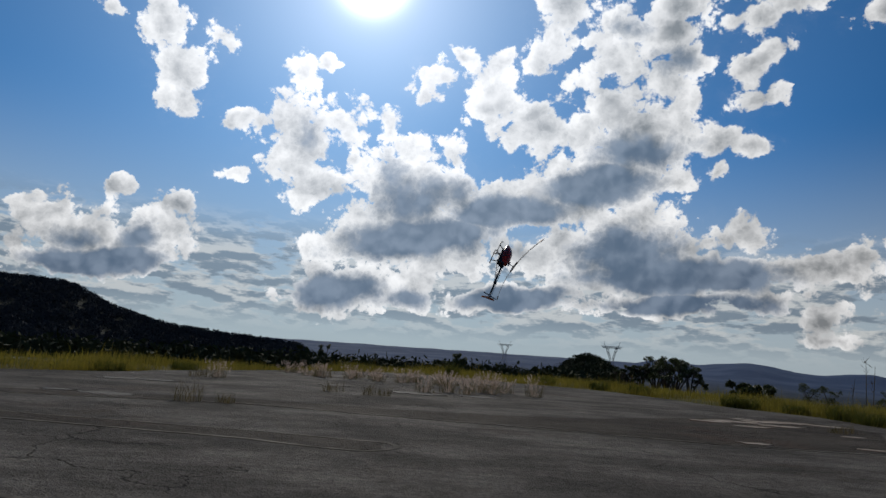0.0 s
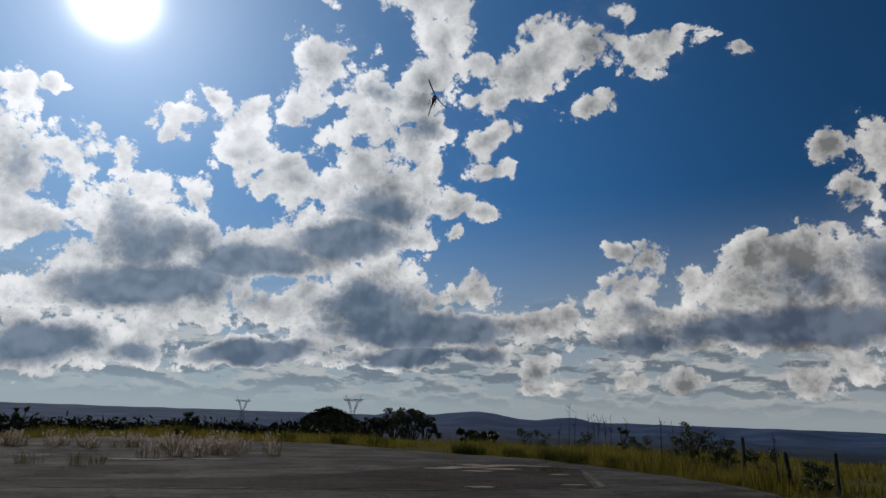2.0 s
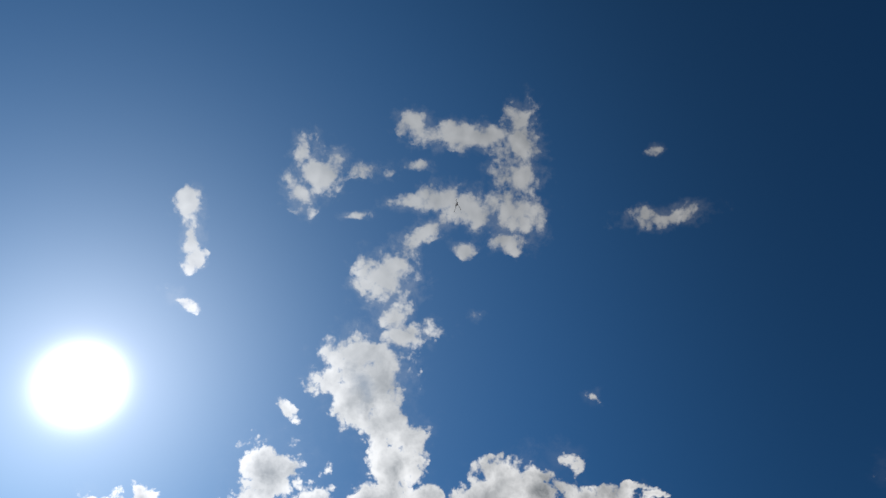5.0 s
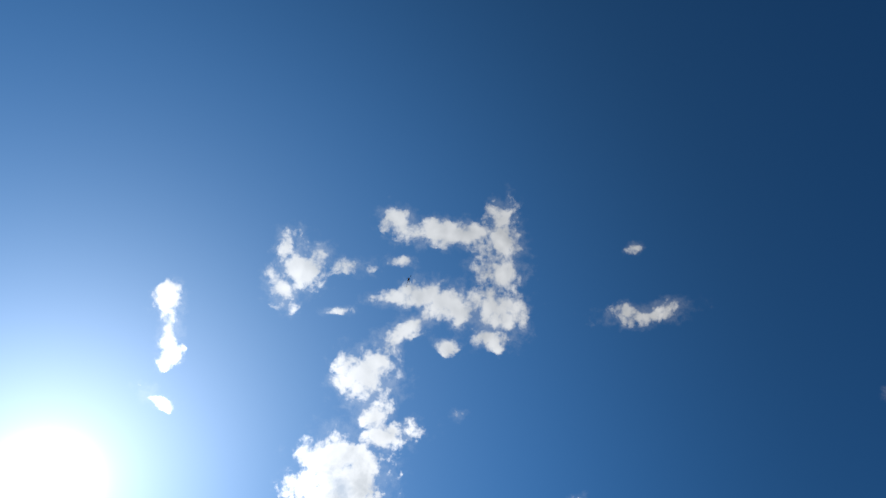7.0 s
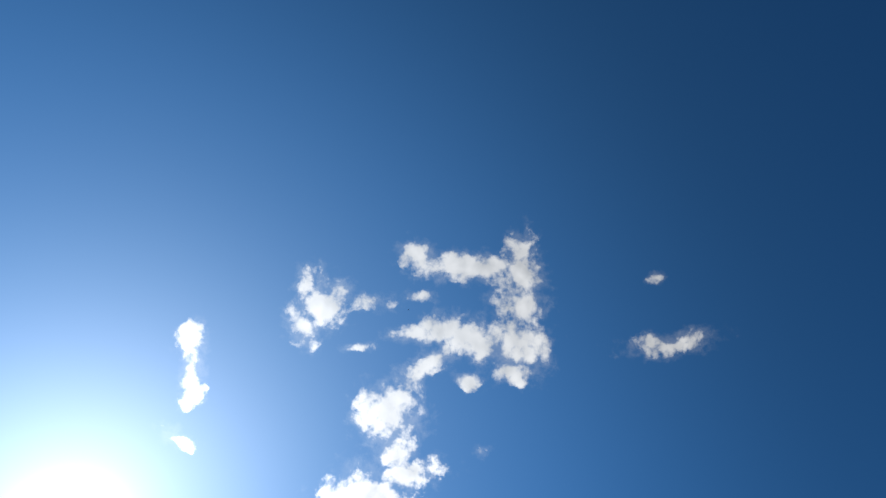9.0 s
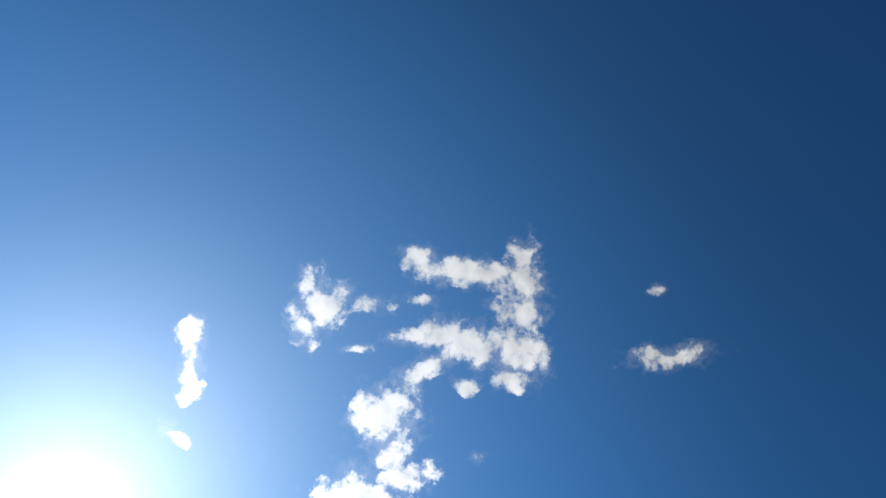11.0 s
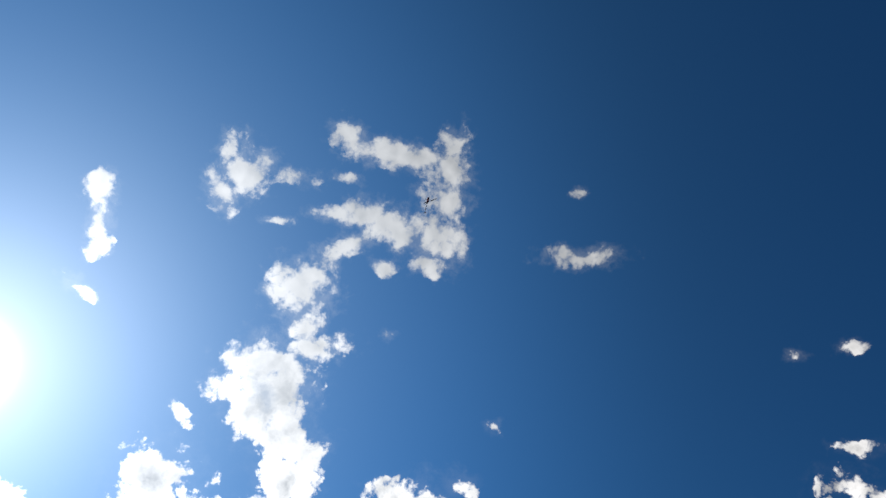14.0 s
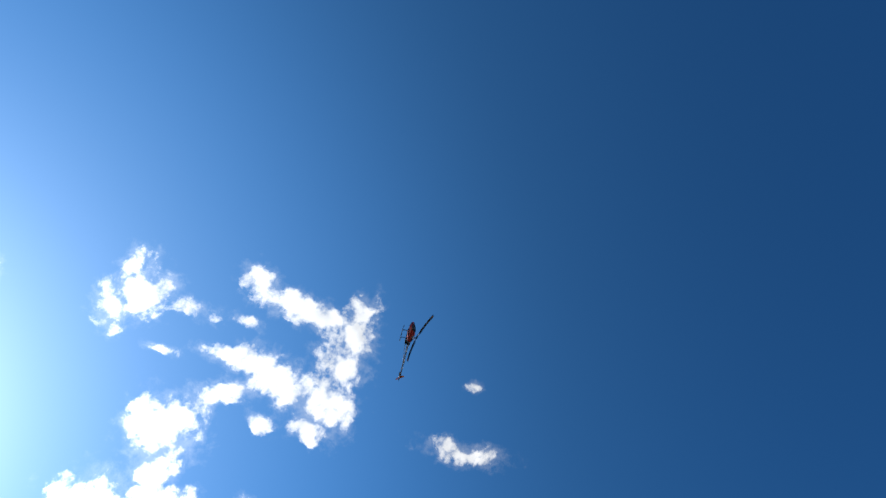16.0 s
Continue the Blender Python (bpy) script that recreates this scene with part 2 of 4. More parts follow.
cloud(-1.007, -0.285, 0.057, 0.036, -12, 1.00)
cloud(-0.975, -0.330, 0.101, 0.043, -12, 1.00)
cloud(-0.910, -0.353, 0.070, 0.053, -11, 1.00)
cloud(-0.837, -0.347, 0.040, 0.058, -10, 1.00)
cloud(-0.830, -0.314, 0.040, 0.029, -10, 1.00)
cloud(-0.967, -0.376, 0.111, 0.031, -12, 1.00)
cloud(-1.075, -0.328, 0.048, 0.029, -13, 1.00)
cloud(-0.387, -0.164, 0.030, 0.017, -7, 1.00)
cloud(-0.333, -0.145, 0.017, 0.015, -7, 1.00)
cloud(-0.409, -0.195, 0.022, 0.021, -7, 1.00)
cloud(0.812, 0.102, 0.042, 0.031, 15, 0.55)
cloud(0.739, 0.123, 0.026, 0.018, 54, 0.40)
cloud(0.651, 0.050, 0.020, 0.016, 15, 0.70)
cloud(0.818, 0.239, 0.015, 0.013, 14, 0.40)
cloud(0.668, 0.293, 0.012, 0.010, 13, 0.60)
cloud(0.741, 0.317, 0.021, 0.007, 13, 0.60)
cloud(0.755, 0.172, 0.029, 0.010, 14, 0.60)
shade(-0.455, -0.419, 0.127, 0.040, -2, 1.00)
shade(-0.143, -0.358, 0.092, 0.030, 2, 1.00)
shade(-0.304, -0.389, 0.116, 0.027, -0, 0.90)
shade(-0.583, -0.496, 0.084, 0.036, -5, 0.90)
shade(-0.112, -0.469, 0.106, 0.052, 2, 0.70)
shade(-0.040, -0.497, 0.164, 0.031, 2, 1.00)
shade(-0.298, -0.531, 0.117, 0.020, -1, 0.90)
shade(-0.046, -0.541, 0.150, 0.017, 2, 0.90)
shade(0.574, -0.431, 0.120, 0.036, 11, 0.90)
shade(0.443, -0.457, 0.124, 0.028, 9, 0.70)
shade(0.548, -0.362, 0.093, 0.040, 9, 0.50)
shade(-0.042, -0.182, 0.052, 0.028, 3, 0.60)
shade(-0.084, -0.311, 0.083, 0.037, 2, 0.60)
shade(0.309, -0.497, 0.091, 0.020, 7, 0.70)
shade(-0.434, -0.365, 0.101, 0.046, -1, 0.55)
shade(-0.117, -0.129, 0.034, 0.052, -48, 0.35)
shade(0.636, -0.347, 0.059, 0.071, 10, 0.50)
shade(-0.600, -0.230, 0.027, 0.032, -1, 0.40)
shade(0.305, -0.439, 0.050, 0.025, 7, 0.35)
shade(-0.466, -0.517, 0.061, 0.020, -4, 0.60)
shade(-0.968, -0.381, 0.120, 0.027, -12, 1.00)
shade(-0.893, -0.356, 0.053, 0.034, -11, 0.50)
shade(-0.993, -0.336, 0.050, 0.024, -12, 0.50)
shade(-0.605, -0.232, 0.036, 0.027, -8, 0.30)
shade(-0.470, -0.313, 0.028, 0.055, 13, 0.30)
shade(-0.104, -0.133, 0.040, 0.031, 8, 0.40)
shade(-0.069, 0.042, 0.017, 0.050, 29, 0.20)

SUN_UV = (-0.457, -0.012, 0.0)
sunward = W.vec("SCALE", W.vec("NORMALIZE", W.vec("SUBTRACT", SUN_UV, chart)), None, 0.016)


def lumps(at, fine=3.0, octaves=11.0):
    """Cauliflower heaps: rounded cells of several sizes over a rough fractal."""
    cells = W.add("ShaderNodeTexVoronoi")
    W.put(cells.inputs["Vector"], at)
    for k, x in (("Scale", 22.0), ("Detail", fine), ("Roughness", 0.55), ("Lacunarity", 2.3)):
        cells.inputs[k].default_value = x
    round_part = W.math("SUBTRACT", 0.62, cells.outputs["Distance"])
    return W.math("ADD", W.math("MULTIPLY", round_part, 0.75), W.math("SUBTRACT", W.noise(at, 11.0, octaves, 0.62), 0.5))


sep = W.add("ShaderNodeSeparateXYZ")
W.put(sep.inputs[0], heading)
height = sep.outputs[2]
wavy = W.vec("ADD", chart, W.vec("SCALE", bend, None, 0.6))
billow = lumps(wavy)
relief = W.math("SUBTRACT", lumps(wavy, 1.0, 4.0), lumps(W.vec("ADD", wavy, sunward), 1.0, 4.0))
shreds = W.noise(wavy, 48.0, 9.0, 0.7)
body = W.math("ADD", W.math("MULTIPLY", fields["cloud"], 1.15), W.math("MULTIPLY", billow, 1.45))
body = W.math("ADD", body, W.math("MULTIPLY", W.math("SUBTRACT", shreds, 0.5), W.ramp(height, 0.45, 0.8, 1.25, 1.9)))
body = W.math("SUBTRACT", W.math("ADD", body, W.math("ADD", W.ramp(height, 0.45, 0.8, 0.31, 0.50), W.ramp(fields["shade"], 0.0, 0.5, 0.0, 0.45))), W.ramp(fields["cloud"], 0.02, -0.45, 0.0, 2.0))
# high clouds are thin and feathery, low ones dense with firm edges
firm = W.ramp(height, 0.45, 0.85, 0.36, 0.95)
cover = W.ramp(body, 0.04, firm)
cover = W.math("MULTIPLY", cover, W.ramp(height, 0.5, 0.9, 1.0, 0.94))
# thin shreds drifting off the high clouds
veil = W.math("MULTIPLY", W.ramp(W.math("ADD", fields["cloud"], W.math("MULTIPLY", W.math("SUBTRACT", shreds, 0.5), 2.2)), -0.25, 0.9), W.ramp(height, 0.5, 0.8, 0.03, 0.24))
cover = W.math("MAXIMUM", cover, veil)
# small heaps in rows low over the horizon
rows_at = W.vec("ADD", W.join(W.math("MULTIPLY", chart_u, 11.0), W.math("MULTIPLY", height, 40.0)), W.vec("SCALE", bend, None, 6.0))
bank_noise = W.noise(rows_at, 1.0, 9.0, 0.6)
bank = W.math("MULTIPLY", W.ramp(bank_noise, 0.40, 0.50), W.math("MULTIPLY", W.ramp(height, 0.19, 0.11), W.ramp(height, 0.0, 0.06)))
bank_relief = W.math("SUBTRACT", W.noise(W.vec("ADD", rows_at, (0.0, -0.35, 0.0)), 1.0, 9.0, 0.6), bank_noise)
bank_dark = W.ramp(bank_relief, 0.07, -0.06)
soft = W.noise(wavy, 8.0, 5.0, 0.5)
gloom = W.ramp(W.math("ADD", fields["shade"], W.math("ADD", W.math("MULTIPLY", W.math("SUBTRACT", soft, 0.5), 0.8), W.math("ADD", W.math("MULTIPLY", billow, 0.25), W.math("MULTIPLY", W.math("SUBTRACT", shreds, 0.5), 0.15)))), 0.02, 0.40)
thick = W.ramp(body, 0.3, 1.7)
off_sun = W.math("ARCCOSINE", W.math("MINIMUM", W.vec("DOT_PRODUCT", heading, tuple(SUN_DIR)), 0.99999))
swell = W.math("SUBTRACT", soft, W.noise(W.vec("ADD", wavy, W.vec("SCALE", sunward, None, 2.2)), 8.0, 5.0, 0.5))
rim_light = W.ramp(body, 1.1, 0.15, 0.0, W.ramp(height, 0.45, 0.75, 0.20, 0.08))
lit = W.math("ADD", W.math("MULTIPLY", relief, W.ramp(height, 0.45, 0.8, 0.60, 0.25)), W.math("ADD", rim_light, W.ramp(off_sun, 0.15, 1.0, 0.77, 0.47)))
lit = W.math("ADD", lit, W.math("MULTIPLY", swell, W.ramp(height, 0.45, 0.8, 1.5, 0.5)))
lit = W.math("SUBTRACT", lit, W.math("MULTIPLY", thick, W.ramp(height, 0.45, 0.75, 0.24, -0.04)))
lit = W.math("MULTIPLY", W.math("MINIMUM", W.math("MAXIMUM", lit, 0.22), 1.1), W.ramp(height, 0.55, 0.85, 1.0, 0.72))
white_cloud = W.mix(1.0, (1.0, 0.98, 0.965), W.join(lit, lit, lit), "MULTIPLY")
grey_cloud = W.mix(W.ramp(W.math("ADD", W.noise(wavy, 9.0, 4.0, 0.5), W.math("MULTIPLY", relief, 0.5)), 0.30, 0.72), (0.075, 0.103, 0.160), (0.185, 0.225, 0.30))
cloud_colour = W.mix(W.math("MULTIPLY", gloom, 0.95), white_cloud, grey_cloud)
blue = W.mix(1.0, W.vec("SCALE", air.outputs[0], None, W.ramp(off_sun, 0.55, 1.05, 0.044, 0.029)), (0.24, 0.86, 1.43), "MULTIPLY")
# bright haze low down
blue = W.mix(W.ramp(height, 0.34, 0.0, 0.0, 0.92), blue, (0.43, 0.475, 0.50))
bank_colour = W.mix(bank_dark, (0.62, 0.62, 0.60), (0.17, 0.205, 0.25))
view = W.mix(W.math("MULTIPLY", bank, 0.85), blue, bank_colour)
view = W.mix(cover, view, cloud_colour)
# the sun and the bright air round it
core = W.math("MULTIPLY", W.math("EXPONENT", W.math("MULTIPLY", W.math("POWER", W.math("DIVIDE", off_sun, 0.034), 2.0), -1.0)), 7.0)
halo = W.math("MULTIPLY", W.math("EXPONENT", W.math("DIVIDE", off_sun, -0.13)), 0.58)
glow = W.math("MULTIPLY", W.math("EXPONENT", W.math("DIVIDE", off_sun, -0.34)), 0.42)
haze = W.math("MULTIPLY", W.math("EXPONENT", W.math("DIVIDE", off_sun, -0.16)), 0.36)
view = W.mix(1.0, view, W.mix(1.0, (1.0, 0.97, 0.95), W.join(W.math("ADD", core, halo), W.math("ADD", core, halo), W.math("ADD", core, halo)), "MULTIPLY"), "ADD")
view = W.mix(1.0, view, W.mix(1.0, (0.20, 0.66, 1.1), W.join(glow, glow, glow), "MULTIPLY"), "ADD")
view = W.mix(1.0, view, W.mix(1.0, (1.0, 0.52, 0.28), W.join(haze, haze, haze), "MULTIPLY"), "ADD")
backing = W.add("ShaderNodeBackground")
W.put(backing.inputs[0], view)
W.put(W.add("ShaderNodeOutputWorld").inputs[0], backing.outputs[0])

# ---- materials ----
def material(name, colour_a, colour_b, scale=4.0, fine=60.0, rough=0.8, bump=0.2, metal=0.0, colour_c=None, through_light=0.0, island=False, specular=0.4):
    """A surface of two colours mixed at a broad scale, with grain at a fine one; colour_c comes in as stains or from piece to piece."""
    m = bpy.data.materials.new(name)
    m.use_nodes = True
    N = Nodes(m.node_tree)
    place = N.add("ShaderNodeTexCoord").outputs["Object"]
    broad = N.noise(place, scale, 5.0, 0.6)
    grain = N.noise(place, fine, 3.0, 0.6)
    colour = N.mix(N.ramp(broad, 0.35, 0.65), colour_a, colour_b)
    if colour_c:
        pick = N.add("ShaderNodeNewGeometry").outputs["Random Per Island"] if island else N.ramp(N.noise(place, scale * 0.37, 4.0, 0.6), 0.5, 0.7)
        colour = N.mix(N.math("MULTIPLY", pick, 0.75), colour, colour_c)
    colour = N.mix(1.0, colour, N.mix(grain, (0.72, 0.72, 0.72), (1.25, 1.25, 1.25)), "MULTIPLY")
    p = N.add("ShaderNodeBsdfPrincipled")
    N.put(p.inputs["Base Color"], colour)
    N.put(p.inputs["Roughness"], N.ramp(grain, 0.3, 0.7, max(rough - 0.1, 0.05), min(rough + 0.1, 1.0)))
    p.inputs["Metallic"].default_value = metal
    p.inputs["Specular IOR Level"].default_value = specular
    if bump:
        b = N.add("ShaderNodeBump")
        b.inputs["Strength"].default_value, b.inputs["Distance"].default_value = bump, 0.02
        N.put(b.inputs["Height"], grain)
        N.put(p.inputs["Normal"], b.outputs[0])
    result = p.outputs[0]
    if through_light:
        t = N.add("ShaderNodeBsdfTranslucent")
        N.put(t.inputs[0], colour)
        mx = N.add("ShaderNodeMixShader")
        mx.inputs[0].default_value = through_light
        N.put(mx.inputs[1], p.outputs[0])
        N.put(mx.inputs[2], t.outputs[0])
        result = mx.outputs[0]
    N.put(N.add("ShaderNodeOutputMaterial").inputs[0], result)
    return m


def asphalt_material(name, dark, light, stain):
    """Old asphalt: stones of many greys, broad worn patches, fine cracks."""
    m = bpy.data.materials.new(name)
    m.use_nodes = True
    N = Nodes(m.node_tree)
    place = N.add("ShaderNodeTexCoord").outputs["Object"]
    stones = N.add("ShaderNodeTexVoronoi")
    N.put(stones.inputs["Vector"], place)
    stones.inputs["Scale"].default_value = 44.0
    speck = N.noise(place, 24.0, 3.0, 0.7)
    coarse = N.noise(place, 7.0, 4.0, 0.75)
    scab = N.noise(N.vec("MULTIPLY", place, (0.45, 1.0, 1.0)), 1.7, 6.0, 0.7)
    broad = N.noise(N.vec("MULTIPLY", place, (0.6, 1.0, 1.0)), 0.45, 6.0, 0.62)
    colour = N.mix(N.ramp(broad, 0.35, 0.66), dark, light)
    colour = N.mix(N.ramp(N.noise(place, 0.21, 5.0, 0.65), 0.54, 0.66), colour, stain)
    colour = N.mix(1.0, colour, N.mix(speck, (-2.4, -2.4, -2.4), (4.4, 4.35, 4.25)), "MULTIPLY")
    colour = N.mix(1.0, colour, N.mix(coarse, (-1.4, -1.4, -1.4), (3.4, 3.4, 3.4)), "MULTIPLY")
    colour = N.mix(1.0, colour, N.mix(scab, (-0.5, -0.5, -0.5), (2.5, 2.5, 2.5)), "MULTIPLY")
    chip = N.add("ShaderNodeSeparateColor")
    N.put(chip.inputs[0], stones.outputs["Color"])
    colour = N.mix(N.ramp(chip.outputs[0], 0.72, 0.90, 0.0, 0.5), colour, (0.10, 0.095, 0.086))
    seam = N.add("ShaderNodeTexVoronoi", feature="DISTANCE_TO_EDGE")
    N.put(seam.inputs["Vector"], N.vec("ADD", place, N.vec("SCALE", N.noise(place, 0.9, 4.0, 0.6, 0, "Color"), None, 1.8)))
    seam.inputs["Scale"].default_value = 0.16
    crack = N.ramp(seam.outputs["Distance"], 0.001, 0.006, 1.0, 0.0)
    crack = N.math("MULTIPLY", crack, N.ramp(N.noise(place, 0.35, 3.0, 0.5), 0.5, 0.56))
    colour = N.mix(N.math("MULTIPLY", crack, 0.75), colour, (0.012, 0.011, 0.01))
    p = N.add("ShaderNodeBsdfPrincipled")
    N.put(p.inputs["Base Color"], colour)
    N.put(p.inputs["Roughness"], N.ramp(broad, 0.3, 0.7, 0.95, 0.85))
    p.inputs["Specular IOR Level"].default_value = 0.05
    b = N.add("ShaderNodeBump")
    b.inputs["Strength"].default_value, b.inputs["Distance"].default_value = 1.0, 0.03
    N.put(b.inputs["Height"], N.math("SUBTRACT", N.math("ADD", N.math("ADD", speck, N.math("MULTIPLY", coarse, 2.0)), N.math("MULTIPLY", stones.outputs["Distance"], 0.6)), crack))
    N.put(p.inputs["Normal"], b.outputs[0])
    N.put(N.add("ShaderNodeOutputMaterial").inputs[0], p.outputs[0])
    return m


ASPHALT = asphalt_material("asphalt", (0.012, 0.0110, 0.0100), (0.030, 0.0275, 0.0245), (0.017, 0.0142, 0.0120))
ASPHALT_DARK = asphalt_material("asphalt_strip", (0.008, 0.0067, 0.0056), (0.015, 0.0126, 0.0104), (0.0125, 0.0088, 0.0069))
CONCRETE = material("worn_cement", (0.016, 0.014, 0.012), (0.046, 0.041, 0.035), 2.6, 40, 0.9, 0.5, colour_c=(0.03, 0.026, 0.022))
KERB = material("pale_kerb", (0.065, 0.058, 0.048), (0.17, 0.153, 0.125), 1.1, 30, 0.95, 0.2, colour_c=(0.032, 0.027, 0.022), specular=0.05)
CLAY = material("bare_earth_slab", (0.19, 0.14, 0.10), (0.30, 0.25, 0.20), 0.9, 30, 0.95, 0.5, colour_c=(0.13, 0.085, 0.06))
LAND = bpy.data.materials.new("open_land")
LAND.use_nodes = True
L = Nodes(LAND.node_tree)
land_place = L.add("ShaderNodeTexCoord").outputs["Object"]
way_off = L.vec("LENGTH", land_place)
near_land = L.mix(L.ramp(L.noise(land_place, 0.3, 6.0, 0.6), 0.4, 0.6), (0.045, 0.050, 0.016), (0.10, 0.085, 0.035))
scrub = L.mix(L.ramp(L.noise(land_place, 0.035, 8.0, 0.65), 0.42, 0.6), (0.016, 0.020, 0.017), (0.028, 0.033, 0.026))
# far land: the haze of distance is painted into this blue colour
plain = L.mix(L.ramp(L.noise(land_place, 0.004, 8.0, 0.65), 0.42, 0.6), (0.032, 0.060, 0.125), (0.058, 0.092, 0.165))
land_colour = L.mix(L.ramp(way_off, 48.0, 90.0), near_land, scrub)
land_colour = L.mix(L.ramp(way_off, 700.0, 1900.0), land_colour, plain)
land_skin = L.add("ShaderNodeBsdfPrincipled")
L.put(land_skin.inputs["Base Color"], land_colour)
land_skin.inputs["Roughness"].default_value, land_skin.inputs["Specular IOR Level"].default_value = 1.0, 0.05
land_bump = L.add("ShaderNodeBump")
land_bump.inputs["Strength"].default_value, land_bump.inputs["Distance"].default_value = 0.6, 2.0
L.put(land_bump.inputs["Height"], L.noise(land_place, 0.15, 6.0, 0.65))
L.put(land_skin.inputs["Normal"], land_bump.outputs[0])
L.put(L.add("ShaderNodeOutputMaterial").inputs[0], land_skin.outputs[0])
GRASS = material("savanna_grass", (0.030, 0.046, 0.010), (0.18, 0.165, 0.026), 0.55, 9, 0.7, 0, colour_c=(0.32, 0.24, 0.042), through_light=0.45, island=True, specular=0.15)
TUSSOCK = material("green_tussock", (0.020, 0.034, 0.008), (0.060, 0.075, 0.014), 1.2, 12, 0.7, 0, colour_c=(0.14, 0.13, 0.024), through_light=0.4, island=True, specular=0.15)
DRY = material("dry_mown_grass", (0.30, 0.22, 0.075), (0.40, 0.30, 0.12), 0.6, 12, 0.8, 0, colour_c=(0.16, 0.17, 0.04), through_light=0.5, island=True, specular=0.15)
STRAW = material("straw_stalk", (0.085, 0.075, 0.035), (0.16, 0.125, 0.065), 2, 20, 0.8, 0, through_light=0.4, specular=0.1)
PLUME = material("pale_seed_head", (0.46, 0.38, 0.32), (0.62, 0.54, 0.47), 3, 30, 0.9, 0, colour_c=(0.40, 0.27, 0.21), through_light=0.5, island=True, specular=0.1)
LEAF = material("dark_leaf", (0.030, 0.042, 0.014), (0.055, 0.070, 0.022), 0.6, 8, 0.55, 0, colour_c=(0.075, 0.085, 0.025), through_light=0.25, island=True)
# hill woods: aerial haze is mixed into the colours, greyer and bluer than WOODS
HAZE_TINTED_WOODS = material("haze_tinted_hill_woods", (0.034, 0.040, 0.050), (0.046, 0.052, 0.060), 0.05, 0.4, 0.95, 0, colour_c=(0.040, 0.047, 0.055), island=True, specular=0.05)
WOODS = material("far_woods", (0.020, 0.030, 0.014), (0.036, 0.046, 0.020), 0.05, 0.6, 0.9, 0, colour_c=(0.05, 0.055, 0.02), island=True, specular=0.1)
BARK = material("grey_bark", (0.07, 0.055, 0.042), (0.13, 0.105, 0.08), 3, 40, 0.9, 0.5)
POST = material("weathered_post", (0.030, 0.026, 0.022), (0.065, 0.055, 0.046), 4, 50, 0.9, 0.5)
STEEL = material("galvanised_steel", (0.20, 0.21, 0.22), (0.30, 0.31, 0.32), 0.5, 5, 0.5, 0, metal=0.6)
BLACK = material("black_carbon", (0.012, 0.012, 0.013), (0.022, 0.022, 0.024), 12, 180, 0.45, 0.05)
RED = material("red_gloss_canopy", (0.36, 0.020, 0.012), (0.46, 0.034, 0.015), 6, 120, 0.28, 0, specular=0.5)
ORANGE = material("orange_fin", (0.62, 0.12, 0.02), (0.70, 0.17, 0.03), 8, 120, 0.35, 0)
ALLOY = material("bare_aluminium", (0.45, 0.45, 0.46), (0.58, 0.58, 0.60), 10, 150, 0.35, 0, metal=0.9)


# ---- mesh helpers ----
def mesh_of(name, bm, mat, smooth=False):
    me = bpy.data.meshes.new(name)
    bm.to_mesh(me)
    bm.free()
    me.materials.append(mat)
    for f in me.polygons:
        f.use_smooth = smooth
    return me


def part(name, bm, mat, parent=None, label="", smooth=False):
    ob = new(name, mesh_of(name, bm, mat, smooth))
    ob.parent = parent
    return tagged(ob, label)


def raw(name, verts, faces, mat, parent=None, label="", smooth=False):
    me = bpy.data.meshes.new(name)
    me.from_pydata(verts, [], faces)
    me.materials.append(mat)
    for f in me.polygons:
        f.use_smooth = smooth
    ob = new(name, me)
    ob.parent = parent
    return tagged(ob, label)


def tube(bm, points, radii, sides=6):
    """A round bar through the points, with a radius at each."""
    rings = []
    pts = [Vector(p) for p in points]
    for i, p in enumerate(pts):
        way = (pts[min(i + 1, len(pts) - 1)] - pts[max(i - 1, 0)]).normalized()
        q = way.to_track_quat("Z", "Y").to_matrix()
        rings.append([bm.verts.new(p + q @ Vector((math.cos(2 * math.pi * k / sides) * radii[i], math.sin(2 * math.pi * k / sides) * radii[i], 0))) for k in range(sides)])
    for a, b in zip(rings, rings[1:]):
        for k in range(sides):
            bm.faces.new((a[k], a[(k + 1) % sides], b[(k + 1) % sides], b[k]))
    bm.faces.new(rings[0][::-1])
    bm.faces.new(rings[-1])
    return bm


def bar(points, radius, sides=6):
    return tube(bmesh.new(), points, [radius] * len(points), sides)


def block(bm, x, y, z, sx, sy, sz, bevel=0.0):
    made = bmesh.ops.create_cube(bm, size=1.0, matrix=Matrix.Translation((x, y, z)) @ Matrix.Diagonal((sx, sy, sz, 1)))
    if bevel:
        edges = list({e for v in made["verts"] for e in v.link_edges})
        bmesh.ops.bevel(bm, geom=edges, offset=bevel, segments=2, affect="EDGES")
    return bm


def slab(bm, outline, z, thick):
    """A flat slab with the outline given, its top at z."""
    top = [bm.verts.new((x, y, z)) for x, y in outline]
    low = [bm.verts.new((x, y, z - thick)) for x, y in outline]
    bm.faces.new(top)
    n = len(top)
    for i in range(n):
        bm.faces.new((top[i], low[i], low[(i + 1) % n], top[(i + 1) % n]))
    return bm


